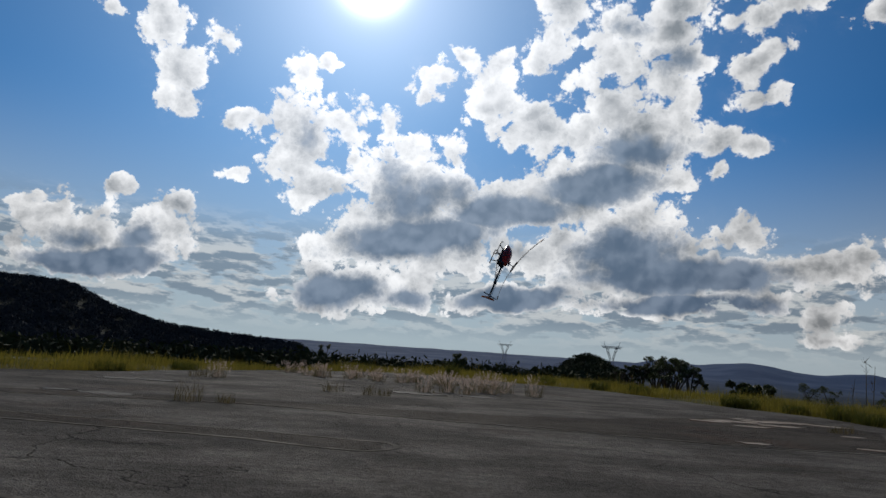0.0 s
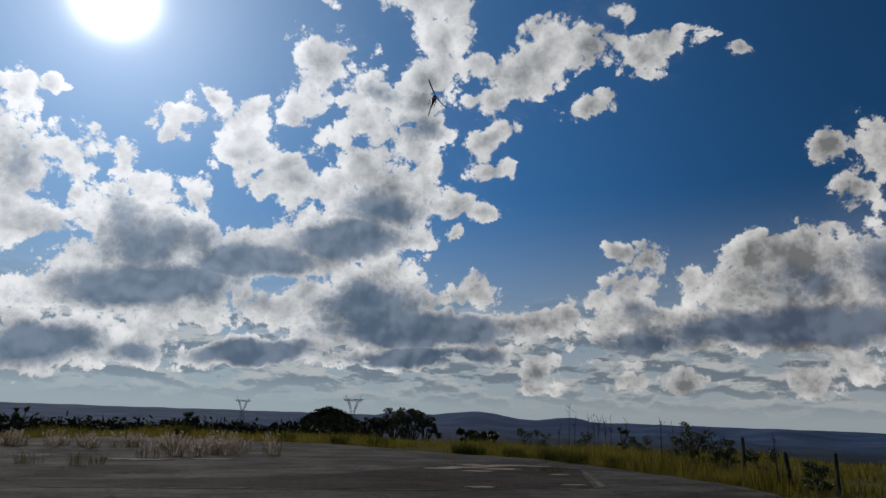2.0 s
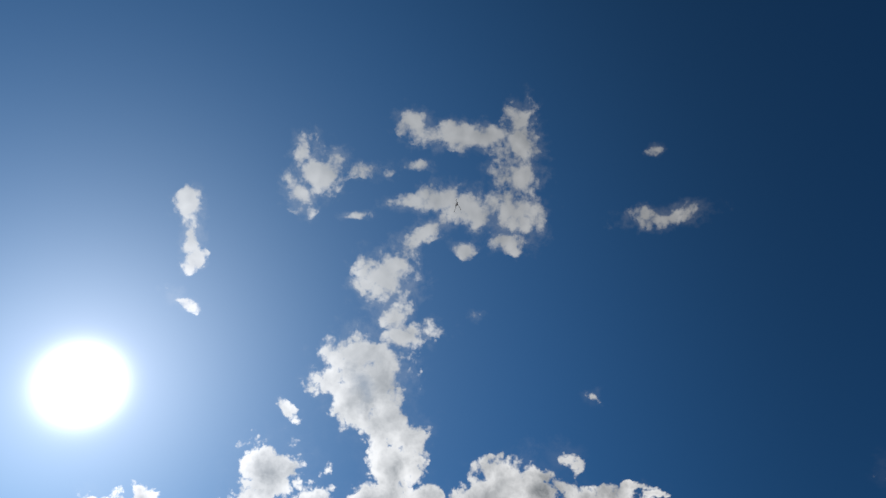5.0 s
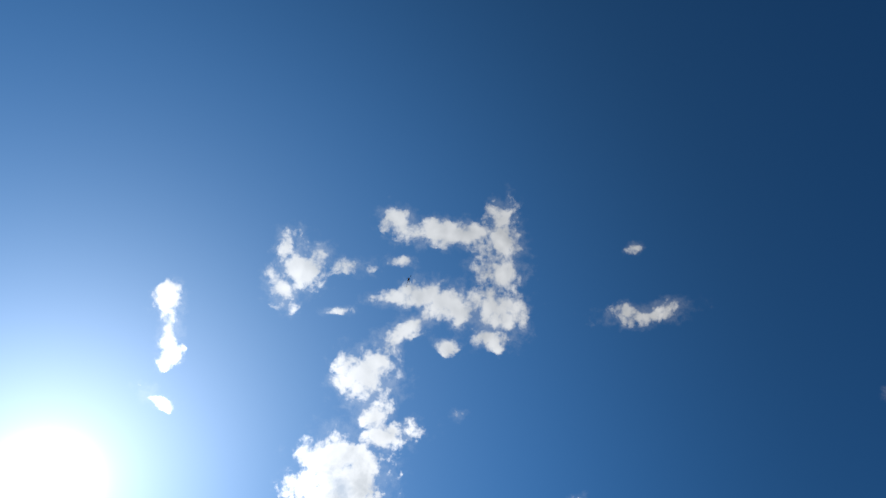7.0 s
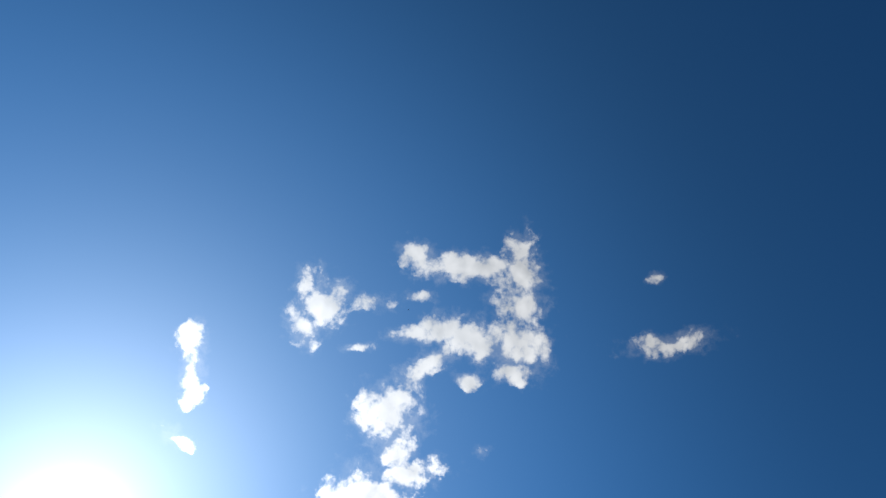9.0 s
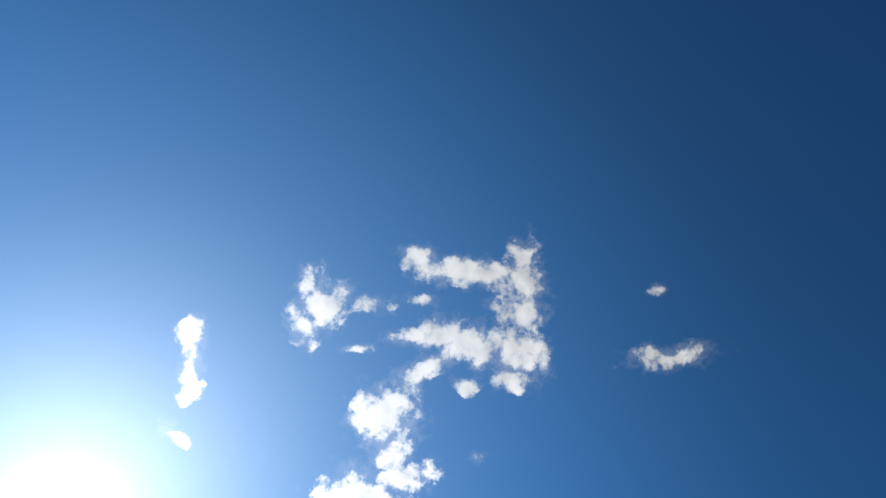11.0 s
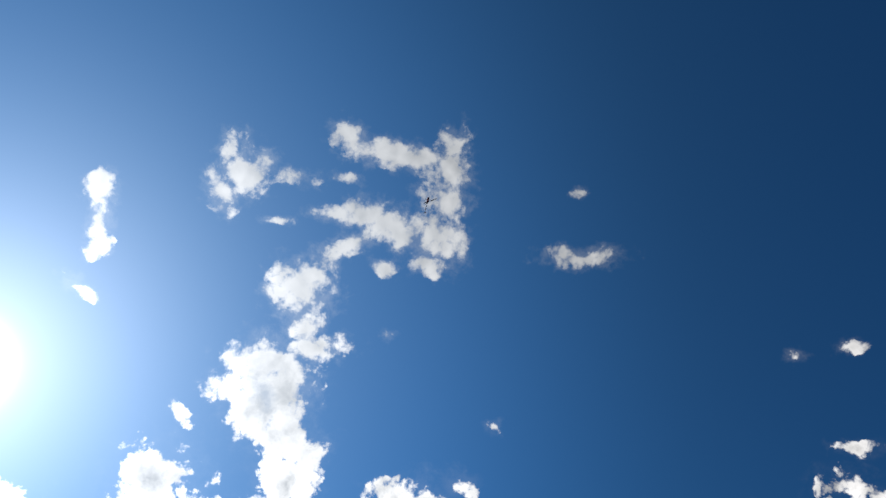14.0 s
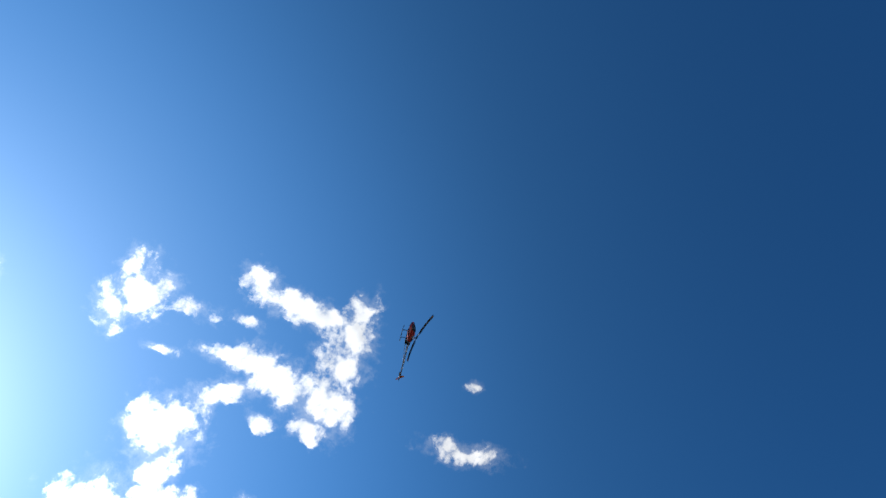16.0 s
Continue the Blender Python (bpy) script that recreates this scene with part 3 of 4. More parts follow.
def ribbon(line, width, z, thick=0.03, ragged=0.0, rng=None):
    """A strip along a line of points, of the width given (one number, or one for each point)."""
    pts = [Vector((x, y, 0)) for x, y in line]
    # finer steps
    fine, wide = [], []
    for i in range(len(pts) - 1):
        w0 = width[i] if isinstance(width, (list, tuple)) else width
        w1 = width[i + 1] if isinstance(width, (list, tuple)) else width
        n = max(2, int((pts[i + 1] - pts[i]).length / 0.25))
        for k in range(n):
            fine.append(pts[i].lerp(pts[i + 1], k / n))
            wide.append(w0 + (w1 - w0) * k / n)
    fine.append(pts[-1])
    wide.append(width[-1] if isinstance(width, (list, tuple)) else width)
    left, right_side = [], []
    for i, p in enumerate(fine):
        way = (fine[min(i + 1, len(fine) - 1)] - fine[max(i - 1, 0)]).normalized()
        side = Vector((-way.y, way.x, 0)) * wide[i] / 2
        j = (rng.uniform(1 - ragged, 1 + ragged), rng.uniform(1 - ragged, 1 + ragged)) if rng else (1, 1)
        left.append(p + side * j[0])
        right_side.append(p - side * j[1])
    verts, faces = [], []
    for a, b in zip(left, right_side):
        verts += [(a.x, a.y, z), (b.x, b.y, z), (a.x, a.y, z - thick), (b.x, b.y, z - thick)]
    for i in range(len(left) - 1):
        k = 4 * i
        faces += [(k, k + 1, k + 5, k + 4), (k, k + 4, k + 6, k + 2), (k + 1, k + 3, k + 7, k + 5)]
    e = 4 * (len(left) - 1)
    faces += [(0, 2, 3, 1), (e, e + 1, e + 3, e + 2)]
    return verts, faces


def smooth_step(a, b, x):
    t = np.clip((x - a) / (b - a), 0, 1)
    return t * t * (3 - 2 * t)


# ---- ground ----
EDGE_AZ = [-180, -90, -45, -33, -25.6, -17, -11, -3, 8.5, 15.4, 21.7, 30, 35.8, 42.4, 45.2, 48.3, 50, 52, 60, 90, 130, 180]
EDGE_R = [30, 26, 24, 24.5, 25.5, 29.6, 33, 36.8, 34.4, 33, 29.5, 27.7, 24.6, 21.5, 20.6, 18.6, 16.7, 13.0, 11.0, 14, 20, 30]


def edge_radius(az):
    """Distance of the tarmac's edge in a bearing, in degrees."""
    return np.interp(az, EDGE_AZ, EDGE_R)


def bell(x, mid, wide):
    return np.exp(-0.5 * ((x - mid) / wide) ** 2)


def ground_height(az, r):
    """Height of the land: a hilltop, slopes round it, a wide plain with ridges."""
    az, r = np.asarray(az, float), np.asarray(r, float)
    rim = 32 + 6 * smooth_step(-12, 0, az) - 6 * smooth_step(5, 28, az)
    z = -5.5 * smooth_step(rim, rim + 30 + 40 * smooth_step(-14, -4, az), r) - 30.5 * smooth_step(rim, rim + 520, r) + 18 * smooth_step(1500, 4300, r)
    bumps = np.sin(az * 0.9 + r * 0.011) * np.sin(az * 0.37 - r * 0.006) + 0.5 * np.sin(az * 2.3 + r * 0.03)
    z = z + bumps * 2.0 * smooth_step(120, 700, r)
    # wooded hill
    crest = np.interp(az, [-120, -80, -45, -34, -30.5, -29, -26.2, -22.4, -17.6, -11, -8], [0.5, 1.5, 2.6, 2.75, 2.7, 2.45, 1.05, 0.05, -0.45, -0.9, -3])
    z = z + np.maximum(0, 1.6 + 520 * np.tan(np.radians(crest)) - z) * bell(r, 520, 130) * smooth_step(-8, -12, az)
    # knoll under the trees
    z = z + 23 * bell(az, 13.0, 2.7) * bell(r, 330, 70)
    # far ridges
    z = z + (35 * bell(az, 27, 8) + 16 * bell(az, 19, 4) + 9 * np.sin(az * 0.8) * smooth_step(14, 22, az)) * bell(r, 2300, 330) * smooth_step(10, 20, az)
    z = z + (12 * bell(az, 47, 5) + 12 * bell(az, 58, 6)) * bell(r, 2600, 300)
    z = z + 10 * bell(az, 7.5, 1.6) * bell(r, 2400, 260) + 9 * bell(az, -2, 5) * bell(r, 3200, 300)
    return z


def spot(az, r, up=0.0):
    a = radians(az)
    return Vector((r * math.sin(a), r * math.cos(a), float(ground_height(az, r)) + up))


def build_ground():
    bearings = np.concatenate([np.arange(-180, -60, 4.0), np.arange(-60, 75, 0.5), np.arange(75, 180, 4.0)])
    radii = np.concatenate([np.linspace(2, 60, 20), np.geomspace(66, 4700, 90)])
    az, rr = np.meshgrid(bearings, radii, indexing="ij")
    z = ground_height(az, rr) - np.where(rr < edge_radius(az) + 1.0, 0.06, 0.02)
    x, y = rr * np.sin(np.radians(az)), rr * np.cos(np.radians(az))
    verts = np.stack([x, y, z], -1).reshape(-1, 3).tolist()
    n, m = az.shape
    faces = [(i * m + j, ((i + 1) % n) * m + j, ((i + 1) % n) * m + j + 1, i * m + j + 1)[::-1] for i in range(n) for j in range(m - 1)]
    verts.append((0, 0, -0.06))
    faces += [(len(verts) - 1, ((i + 1) % n) * m, i * m)[::-1] for i in range(n)]
    tagged(raw("ground", verts, [f[::-1] for f in faces], LAND, smooth=True), "grassy scrubland falling to a wide plain with ridges, tinted blue for haze", "ground", kind="structure")


def build_tarmac():
    rng = random.Random(3)
    bm = bmesh.new()
    outline = []
    for k in range(720):
        az = -180 + k * 0.5
        r = float(edge_radius(az)) + 0.18 * noise.noise((az * 0.35, 2, 0)) * 2 + rng.uniform(-0.06, 0.06)
        outline.append((r * math.sin(radians(az)), r * math.cos(radians(az))))
    slab(bm, outline[::-1], 0.0, 0.12)
    bmesh.ops.triangulate(bm, faces=[f for f in bm.faces if len(f.verts) > 4])
    tagged(part("tarmac", bm, ASPHALT), "cracked grey old asphalt pavement with worn patches", "pavement", kind="structure")


build_ground()
build_tarmac()


# ---- old kerbs and resurfaced strips in the tarmac ----
def ground_strip(name, line, width, mat, z, label, ragged=0.1):
    v, f = ribbon(line, width, z, 0.05, ragged, random.Random(len(name) + int(abs(line[0][0]) * 10)))
    tagged(raw(name, v, f, mat), label, "pavement", kind="structure")


def build_strips():
    # a filled lane that ends in a round head, with its kerb
    ground_strip("asphalt_strip_1", [(-12, 11.6), (-6.5, 11.1), (-2.9, 10.84), (-1.2, 10.5), (-0.75, 10.55)], [0.7, 0.7, 0.78, 0.9, 0.5], ASPHALT_DARK, 0.005, "dark filled asphalt lane with a round end")
    ground_strip("kerb_1", [(-12, 11.2), (-6.2, 10.75), (-2.81, 10.41), (-1.72, 10.07), (-1.14, 9.99), (-0.86, 10.06), (-0.66, 10.22), (-0.53, 10.42), (-0.51, 10.62), (-0.60, 10.82), (-0.76, 10.95), (-1.27, 11.01)], 0.10, KERB, 0.008, "flush worn concrete kerb bending round a lane end", 0.3)
    ground_strip("kerb_2", [(-12, 12.0), (-6.7, 11.5), (-3.05, 11.27), (-1.4, 11.03)], 0.06, KERB, 0.008, "flush worn concrete kerb along a filled lane", 0.5)
    # the long lane across
    ground_strip("asphalt_strip_2", [(-14, 14.0), (-8.1, 15.2), (-4.4, 16.0), (-1.05, 15.65), (2.2, 15.75), (4.4, 16.0)], [0.8, 0.9, 1.1, 1.5, 2.3, 3.2], ASPHALT_DARK, 0.005, "dark filled asphalt lane across the tarmac")
    ground_strip("kerb_3", [(-14, 13.4), (-8.1, 14.6), (-4.2, 15.4), (-1.0, 14.89), (2.0, 14.5), (4.8, 14.05), (6.3, 13.75), (8.2, 13.8), (10.1, 14.0)], 0.09, KERB, 0.008, "long worn concrete kerb line, broken in places", 0.6)
    ground_strip("kerb_4", [(10.1, 14.1), (11.3, 16.2), (12.6, 18.6)], 0.16, KERB, 0.008, "pale concrete kerb line by the grass", 0.3)
    # dark apron with bare slabs
    bm = slab(bmesh.new(), [(4.2, 14.2), (6.3, 13.85), (9.9, 14.15), (12.7, 19.0), (12.2, 21.2), (9.4, 21.0), (6.5, 19.2), (4.0, 17.4)][::-1], 0.006, 0.05)
    tagged(part("asphalt_apron", bm, ASPHALT_DARK), "dark brownish resurfaced patch of asphalt", "pavement", kind="structure")
    rng = random.Random(8)
    for x, y, s in ((7.9, 19.2, 0.8), (8.9, 19.6, 1.0), (9.9, 20.1, 0.9), (10.9, 20.4, 0.9), (9.9, 19.0, 0.8), (8.8, 18.3, 0.6), (11.9, 20.1, 0.7), (9.6, 20.7, 0.5), (6.9, 14.3, 0.45), (9.6, 14.6, 0.45), (10.9, 17.3, 0.4)):
        pts = []
        for k in range(26):
            a = 2 * math.pi * k / 26
            pts.append((x + math.cos(a) * s * rng.uniform(0.55, 1.0), y + math.sin(a) * s * 0.45 * rng.uniform(0.5, 1.0)))
        tagged(part("bare_patch", slab(bmesh.new(), pts, 0.014 + rng.uniform(0, 0.008), 0.05), CLAY), "pale bare clay patch worn through the asphalt", "pavement", kind="structure")
    for x, y, s in ((-9.5, 20.3, 0.9), (-8.4, 20.4, 0.7), (-7.5, 15.6, 0.8), (-3.5, 23.5, 0.8), (-0.5, 22.2, 1.2), (1.6, 22.5, 1.0), (-8.8, 15.8, 0.5), (1.6, 14.6, 0.25)):
        pts = []
        for k in range(26):
            a = 2 * math.pi * k / 26
            pts.append((x + math.cos(a) * s * rng.uniform(0.5, 1.0), y + math.sin(a) * s * 0.55 * rng.uniform(0.4, 1.0)))
        tagged(part("worn_patch", slab(bmesh.new(), pts, 0.007 + rng.uniform(0, 0.006), 0.05), CONCRETE), "pale worn patch in the asphalt", "pavement", kind="structure")
    # the near kerb and the darker pavement in front of it
    ground_strip("kerb_5", [(-16, 8.6), (-1.5, 5.73), (0.11, 5.41), (1.78, 5.08), (3.15, 4.77), (4.9, 4.37)], 0.07, KERB, 0.009, "straight pale concrete kerb edge across the tarmac", 0.25)
    ground_strip("asphalt_strip_3", [(-16, 7.75), (-1.7, 4.93), (-0.05, 4.60), (1.6, 4.27), (3.0, 3.96), (4.7, 3.55)], 1.55, ASPHALT_DARK, 0.005, "dark near lane of asphalt with pale stains")
    for x, y, s in ((-1.3, 5.2, 0.5), (0.5, 4.9, 0.45), (2.0, 4.55, 0.5), (3.1, 4.3, 0.45), (-3.6, 5.6, 0.6)):
        pts = []
        for k in range(28):
            a = 2 * math.pi * k / 28
            pts.append((x + math.cos(a) * s * rng.uniform(0.6, 1.0), y - 0.1 * math.cos(a) + math.sin(a) * s * 0.3 * rng.uniform(0.5, 1.0)))
        tagged(part("worn_patch", slab(bmesh.new(), pts, 0.011, 0.05), CONCRETE), "pale stain of worn cement on dark asphalt", "pavement", kind="structure")


build_strips()


# ---- grass ----
def blades(rng, x, y, z, height, width, lean=0.35):
    """Vertices and faces of bent grass blades, two faces each."""
    n = len(x)
    turn = rng.uniform(0, 2 * np.pi, n)
    face = rng.uniform(0, 2 * np.pi, n)
    sway = height * lean * rng.uniform(0.2, 1.0, n)
    dx, dy = np.cos(turn) * sway, np.sin(turn) * sway
    wx, wy = np.cos(face) * width / 2, np.sin(face) * width / 2
    v = np.empty((n, 5, 3))
    v[:, 0] = np.stack([x - wx, y - wy, z], -1)
    v[:, 1] = np.stack([x + wx, y + wy, z], -1)
    v[:, 2] = np.stack([x + dx * 0.35 + wx * 0.8, y + dy * 0.35 + wy * 0.8, z + height * 0.6], -1)
    v[:, 3] = np.stack([x + dx * 0.35 - wx * 0.8, y + dy * 0.35 - wy * 0.8, z + height * 0.6], -1)
    v[:, 4] = np.stack([x + dx, y + dy, z + height], -1)
    k = np.arange(n) * 5
    quads = np.stack([k, k + 1, k + 2, k + 3], -1).tolist()
    tips = np.stack([k + 3, k + 2, k + 4], -1).tolist()
    return v.reshape(-1, 3).tolist(), quads + tips


def clumpy(az, r):
    x, y = r * np.sin(np.radians(az)), r * np.cos(np.radians(az))
    return 0.5 + 0.25 * np.sin(x * 0.9 + 1.3 * np.sin(y * 0.5)) + 0.25 * np.sin(y * 1.1 + 1.7 * np.sin(x * 0.37))


def build_grass():
    rng = np.random.default_rng(5)
    for name, count, near, far, low, high, width, label in (
            ("grass_verge", 110000, 0.0, 6.0, 0.15, 0.55, 0.014, "tall green and yellow grass along the tarmac"),
            ("grass_field", 70000, 5.0, 22.0, 0.2, 0.5, 0.026, "tall yellow-green savanna grass on the hilltop"),
            ("grass_slope", 36000, 20.0, 45.0, 0.25, 0.5, 0.06, "dull grass on the far edge of the hilltop")):
        az = rng.uniform(-62, 72, count)
        d = near + (far - near) * rng.uniform(0, 1, count) ** (0.8 if near else 1.3)
        r = edge_radius(az) + d
        c = clumpy(az, r)
        keep = rng.uniform(0, 1, count) < 0.12 + 1.1 * c * c
        az, r, c = az[keep], r[keep], c[keep]
        h = rng.uniform(low, high, len(az)) * (0.45 + 0.75 * c) * np.where(rng.uniform(0, 1, len(az)) < 0.03, 1.7, 1.0)
        if not near:
            h *= 0.5 + 0.5 * smooth_step(0, 1.6, r - edge_radius(az))
        h *= np.where(az > 49, 0.8, 1.0 + 0.25 * smooth_step(25, 40, az))
        x, y = r * np.sin(np.radians(az)), r * np.cos(np.radians(az))
        v, f = blades(rng, x, y, ground_height(az, r) - 0.05, h, width * rng.uniform(0.6, 1.4, len(az)))
        tagged(raw(name, v, f, GRASS), label, "grass", kind="stuff")
    # a low dry tongue creeping over the tarmac
    n = 26000
    u, w = rng.uniform(0, 1, n), rng.uniform(0, 1, n)
    x = 7.1 + 6.5 * u
    mid = 9.0 - 0.12 * (x - 7.1)
    half = 0.06 + 1.35 * np.clip((x - 7.1) / 3.5, 0, 1) ** 0.8
    y = mid + half * (2 * w - 1) + 0.25 * np.sin(x * 2.3)
    keep = rng.uniform(0, 1, n) < 0.35 + 0.5 * np.sin(x * 3.1 + y * 2.2) ** 2
    x, y = x[keep], y[keep]
    v, f = blades(rng, x, y, np.full(len(x), -0.005), rng.uniform(0.015, 0.075, len(x)), rng.uniform(0.010, 0.02, len(x)), 1.6)
    tagged(raw("dry_grass", v, f, DRY), "low dry yellow grass creeping over asphalt", "grass", kind="stuff")
    n = 9000
    x, y = rng.uniform(4.6, 9.5, n), rng.uniform(2.2, 4.6, n)
    keep = (x * 0.35 + y > 5.9) & (rng.uniform(0, 1, n) < 0.7)
    x, y = x[keep], y[keep]
    v, f = blades(rng, x, y, np.full(len(x), -0.005), rng.uniform(0.02, 0.09, len(x)), rng.uniform(0.008, 0.016, len(x)), 0.9)
    tagged(raw("dry_grass", v, f, DRY), "low dry grass at the kerb's end", "grass", kind="stuff")


build_grass()


def grass_tuft(x, y, height, spread, seed, plumes=True):
    """A dry tuft: stalks fanning from one root, and seed heads at their tips."""
    rng = np.random.default_rng(seed)
    root = new("grass_tuft")
    root.location = (x, y, 0)
    n = 60
    a, s = rng.uniform(0, 2 * np.pi, n), spread * 0.45 * np.sqrt(rng.uniform(0, 1, n))
    v, f = blades(rng, np.cos(a) * s, np.sin(a) * s, np.full(n, -0.01), height * rng.uniform(0.35, 0.9, n), np.full(n, 0.012), 0.7)
    raw("foliage", v, f, STRAW, root)
    if plumes:
        verts, faces = [], []
        for k in range(26):
            b = rng.uniform(0, 2 * np.pi)
            q = spread * 0.6 * rng.uniform(0.2, 1.0)
            tip = np.array([math.cos(b) * q, math.sin(b) * q, height * rng.uniform(0.55, 1.05)])
            way = np.array([math.cos(b) * 0.35, math.sin(b) * 0.35, 0.9])
            for j in range(7):
                p = tip - way * 0.16 * j / 7 + rng.uniform(-0.012, 0.012, 3)
                e = rng.uniform(-0.036, 0.036, (3, 3))
                i = len(verts)
                verts += [(p + e[0]).tolist(), (p + e[1]).tolist(), (p + e[2]).tolist()]
                faces.append((i, i + 1, i + 2))
            i = len(verts)
            verts += [(math.cos(b) * q * 0.2 - 0.004, math.sin(b) * q * 0.2, 0.0), (math.cos(b) * q * 0.2 + 0.004, math.sin(b) * q * 0.2, 0.0), tip.tolist()]
            faces.append((i, i + 1, i + 2))
        raw("plume", verts, faces, PLUME, root, "pale pinkish feathery seed heads")
    return tagged(root, "dry grass tuft with pinkish seed heads growing from a crack" if plumes else "low dry straw-coloured grass tuft in a crack", "grass tuft", "tufts on the tarmac")


def build_tufts():
    rng = random.Random(21)
    spots = [(-5.5, 15.1, 0.62, 0.7, 0), (-4.7, 15.3, 0.3, 0.5, 0), (-7.6, 23.4, 0.6, 0.9, 1), (-8.2, 23.2, 0.45, 0.8, 0), (-3.1, 20.7, 0.45, 0.8, 0), (-1.9, 20.2, 0.5, 0.6, 0), (-1.5, 20.4, 0.35, 0.5, 0),
             (-0.3, 23.0, 0.6, 0.8, 1), (0.5, 23.8, 0.75, 0.7, 1), (1.2, 23.6, 0.5, 0.7, 1), (2.1, 24.6, 0.8, 0.9, 1), (1.7, 24.9, 0.7, 0.7, 1), (3.7, 24.6, 0.75, 0.8, 1), (2.7, 25.5, 0.6, 0.9, 1)]
    for k in range(20):
        t = k / 19
        spots.append((-6.3 + 9.0 * t + rng.uniform(-0.4, 0.4), 29.3 - 1.5 * t + rng.uniform(-1.2, 1.2), rng.uniform(0.32, 0.6), rng.uniform(0.6, 1.1), 1))
    spots += [(11.4, 18.6, 0.3, 0.8, 0), (11.0, 18.2, 0.2, 0.6, 0)]
    for k, (x, y, h, s, p) in enumerate(spots):
        grass_tuft(x, y, h, s, 100 + k, bool(p))


build_tufts()


def tussock(az, out, height, spread, seed):
    """A dense green tussock: broad arching blades from one crown."""
    rng = np.random.default_rng(seed)
    r = float(edge_radius(az)) + out
    root = new("grass_tussock")
    root.location = spot(az, r)
    n = 420
    a, q = rng.uniform(0, 2 * np.pi, n), spread * 0.4 * np.sqrt(rng.uniform(0, 1, n))
    v, f = blades(rng, np.cos(a) * q, np.sin(a) * q, np.full(n, -0.04), height * rng.uniform(0.4, 1.0, n), rng.uniform(0.010, 0.024, n), 0.75)
    raw("foliage", v, f, TUSSOCK, root)
    tagged(root, "dense dark green grass tussock at the tarmac's edge", "grass tussock", "tussocks along the verge")


for k, (az, out, h, w) in enumerate([(24.3, 0.5, 0.62, 1.3), (25.2, 0.7, 0.5, 1.2), (9.5, 2.0, 0.55, 1.4), (14.0, 1.4, 0.5, 1.3), (17.2, 1.6, 0.55, 1.6), (28.5, 0.9, 0.45, 1.2), (31.6, 1.0, 0.6, 1.5), (33.4, 0.8, 0.55, 1.4), (36.9, 0.9, 0.5, 1.3), (-26.0, 0.6, 0.4, 1.5), (-20.5, 1.0, 0.4, 1.4), (1.5, 2.2, 0.8, 1.1)]):
    tussock(az, out, h, w, 300 + k)


# ---- trees, shrubs ----
def leaf_cloud(rng, centres, radii, per, size, squash=0.7):
    """Many small leaf faces scattered in the shells of several clumps."""
    verts, faces = [], []
    for c, r in zip(centres, radii):
        d = rng.normal(size=(per, 3))
        d /= np.linalg.norm(d, axis=1)[:, None]
        p = np.array(c) + d * (r * rng.uniform(0.45, 1.05, per) ** 0.5)[:, None] * np.array([1, 1, squash])
        e = rng.normal(size=(per, 2, 3)) * size
        i = len(verts)
        block_v = np.stack([p - e[:, 0], p + e[:, 1] * 0.6, p + e[:, 0], p - e[:, 1] * 0.6], 1)
        verts += block_v.reshape(-1, 3).tolist()
        faces += [(i + 4 * k, i + 4 * k + 1, i + 4 * k + 2, i + 4 * k + 3) for k in range(per)]
    return verts, faces


def tree(name, place, height, spread, seed, flat=0.35, limbs=7, per=150, leaf=0.16, label="", group="", bare=False):
    """A tapered trunk that forks into limbs, each ending in a clump of leaves."""
    rng = np.random.default_rng(seed)
    root = new(name)
    root.location = place
    bm = bmesh.new()
    fork = height * rng.uniform(0.28, 0.4)
    lean = rng.uniform(-0.08, 0.08, 2) * height
    tube(bm, [(0, 0, -0.4), (lean[0] * 0.3, lean[1] * 0.3, fork * 0.5), (lean[0], lean[1], fork)], [height * 0.035, height * 0.028, height * 0.022], 7)
    part("trunk", bm, BARK, root)
    centres, radii = [], []
    for k in range(limbs):
        b = 2 * math.pi * (k + rng.uniform(-0.3, 0.3)) / limbs
        q = spread * 0.5 * rng.uniform(0.35, 0.95)
        end = np.array([lean[0] + math.cos(b) * q, lean[1] + math.sin(b) * q, height * (1 - flat * rng.uniform(0.1, 1.0))])
        mid = np.array([lean[0], lean[1], fork]) * 0.5 + end * 0.5 + np.array([0, 0, -0.06 * height])
        lb = tube(bmesh.new(), [(lean[0], lean[1], fork - 0.02), mid.tolist(), end.tolist()], [height * 0.016, height * 0.011, height * 0.005], 5)
        for j in range(3):
            tw = end + rng.uniform(-0.25, 0.25, 3) * spread * 0.5
            tube(lb, [((mid + end) / 2).tolist(), tw.tolist()], [height * 0.006, height * 0.002], 4)
            if not bare:
                centres.append(tw.tolist())
                radii.append(spread * rng.uniform(0.08, 0.15))
        part("limb", lb, BARK, root)
        if not bare:
            centres.append(end.tolist())
            radii.append(spread * rng.uniform(0.12, 0.2))
    if not bare:
        v, f = leaf_cloud(rng, centres, radii, per, leaf, 0.6)
        raw("crown", v, f, LEAF, root)
    return tagged(root, label, "tree" if height > 2.6 else "shrub", group)


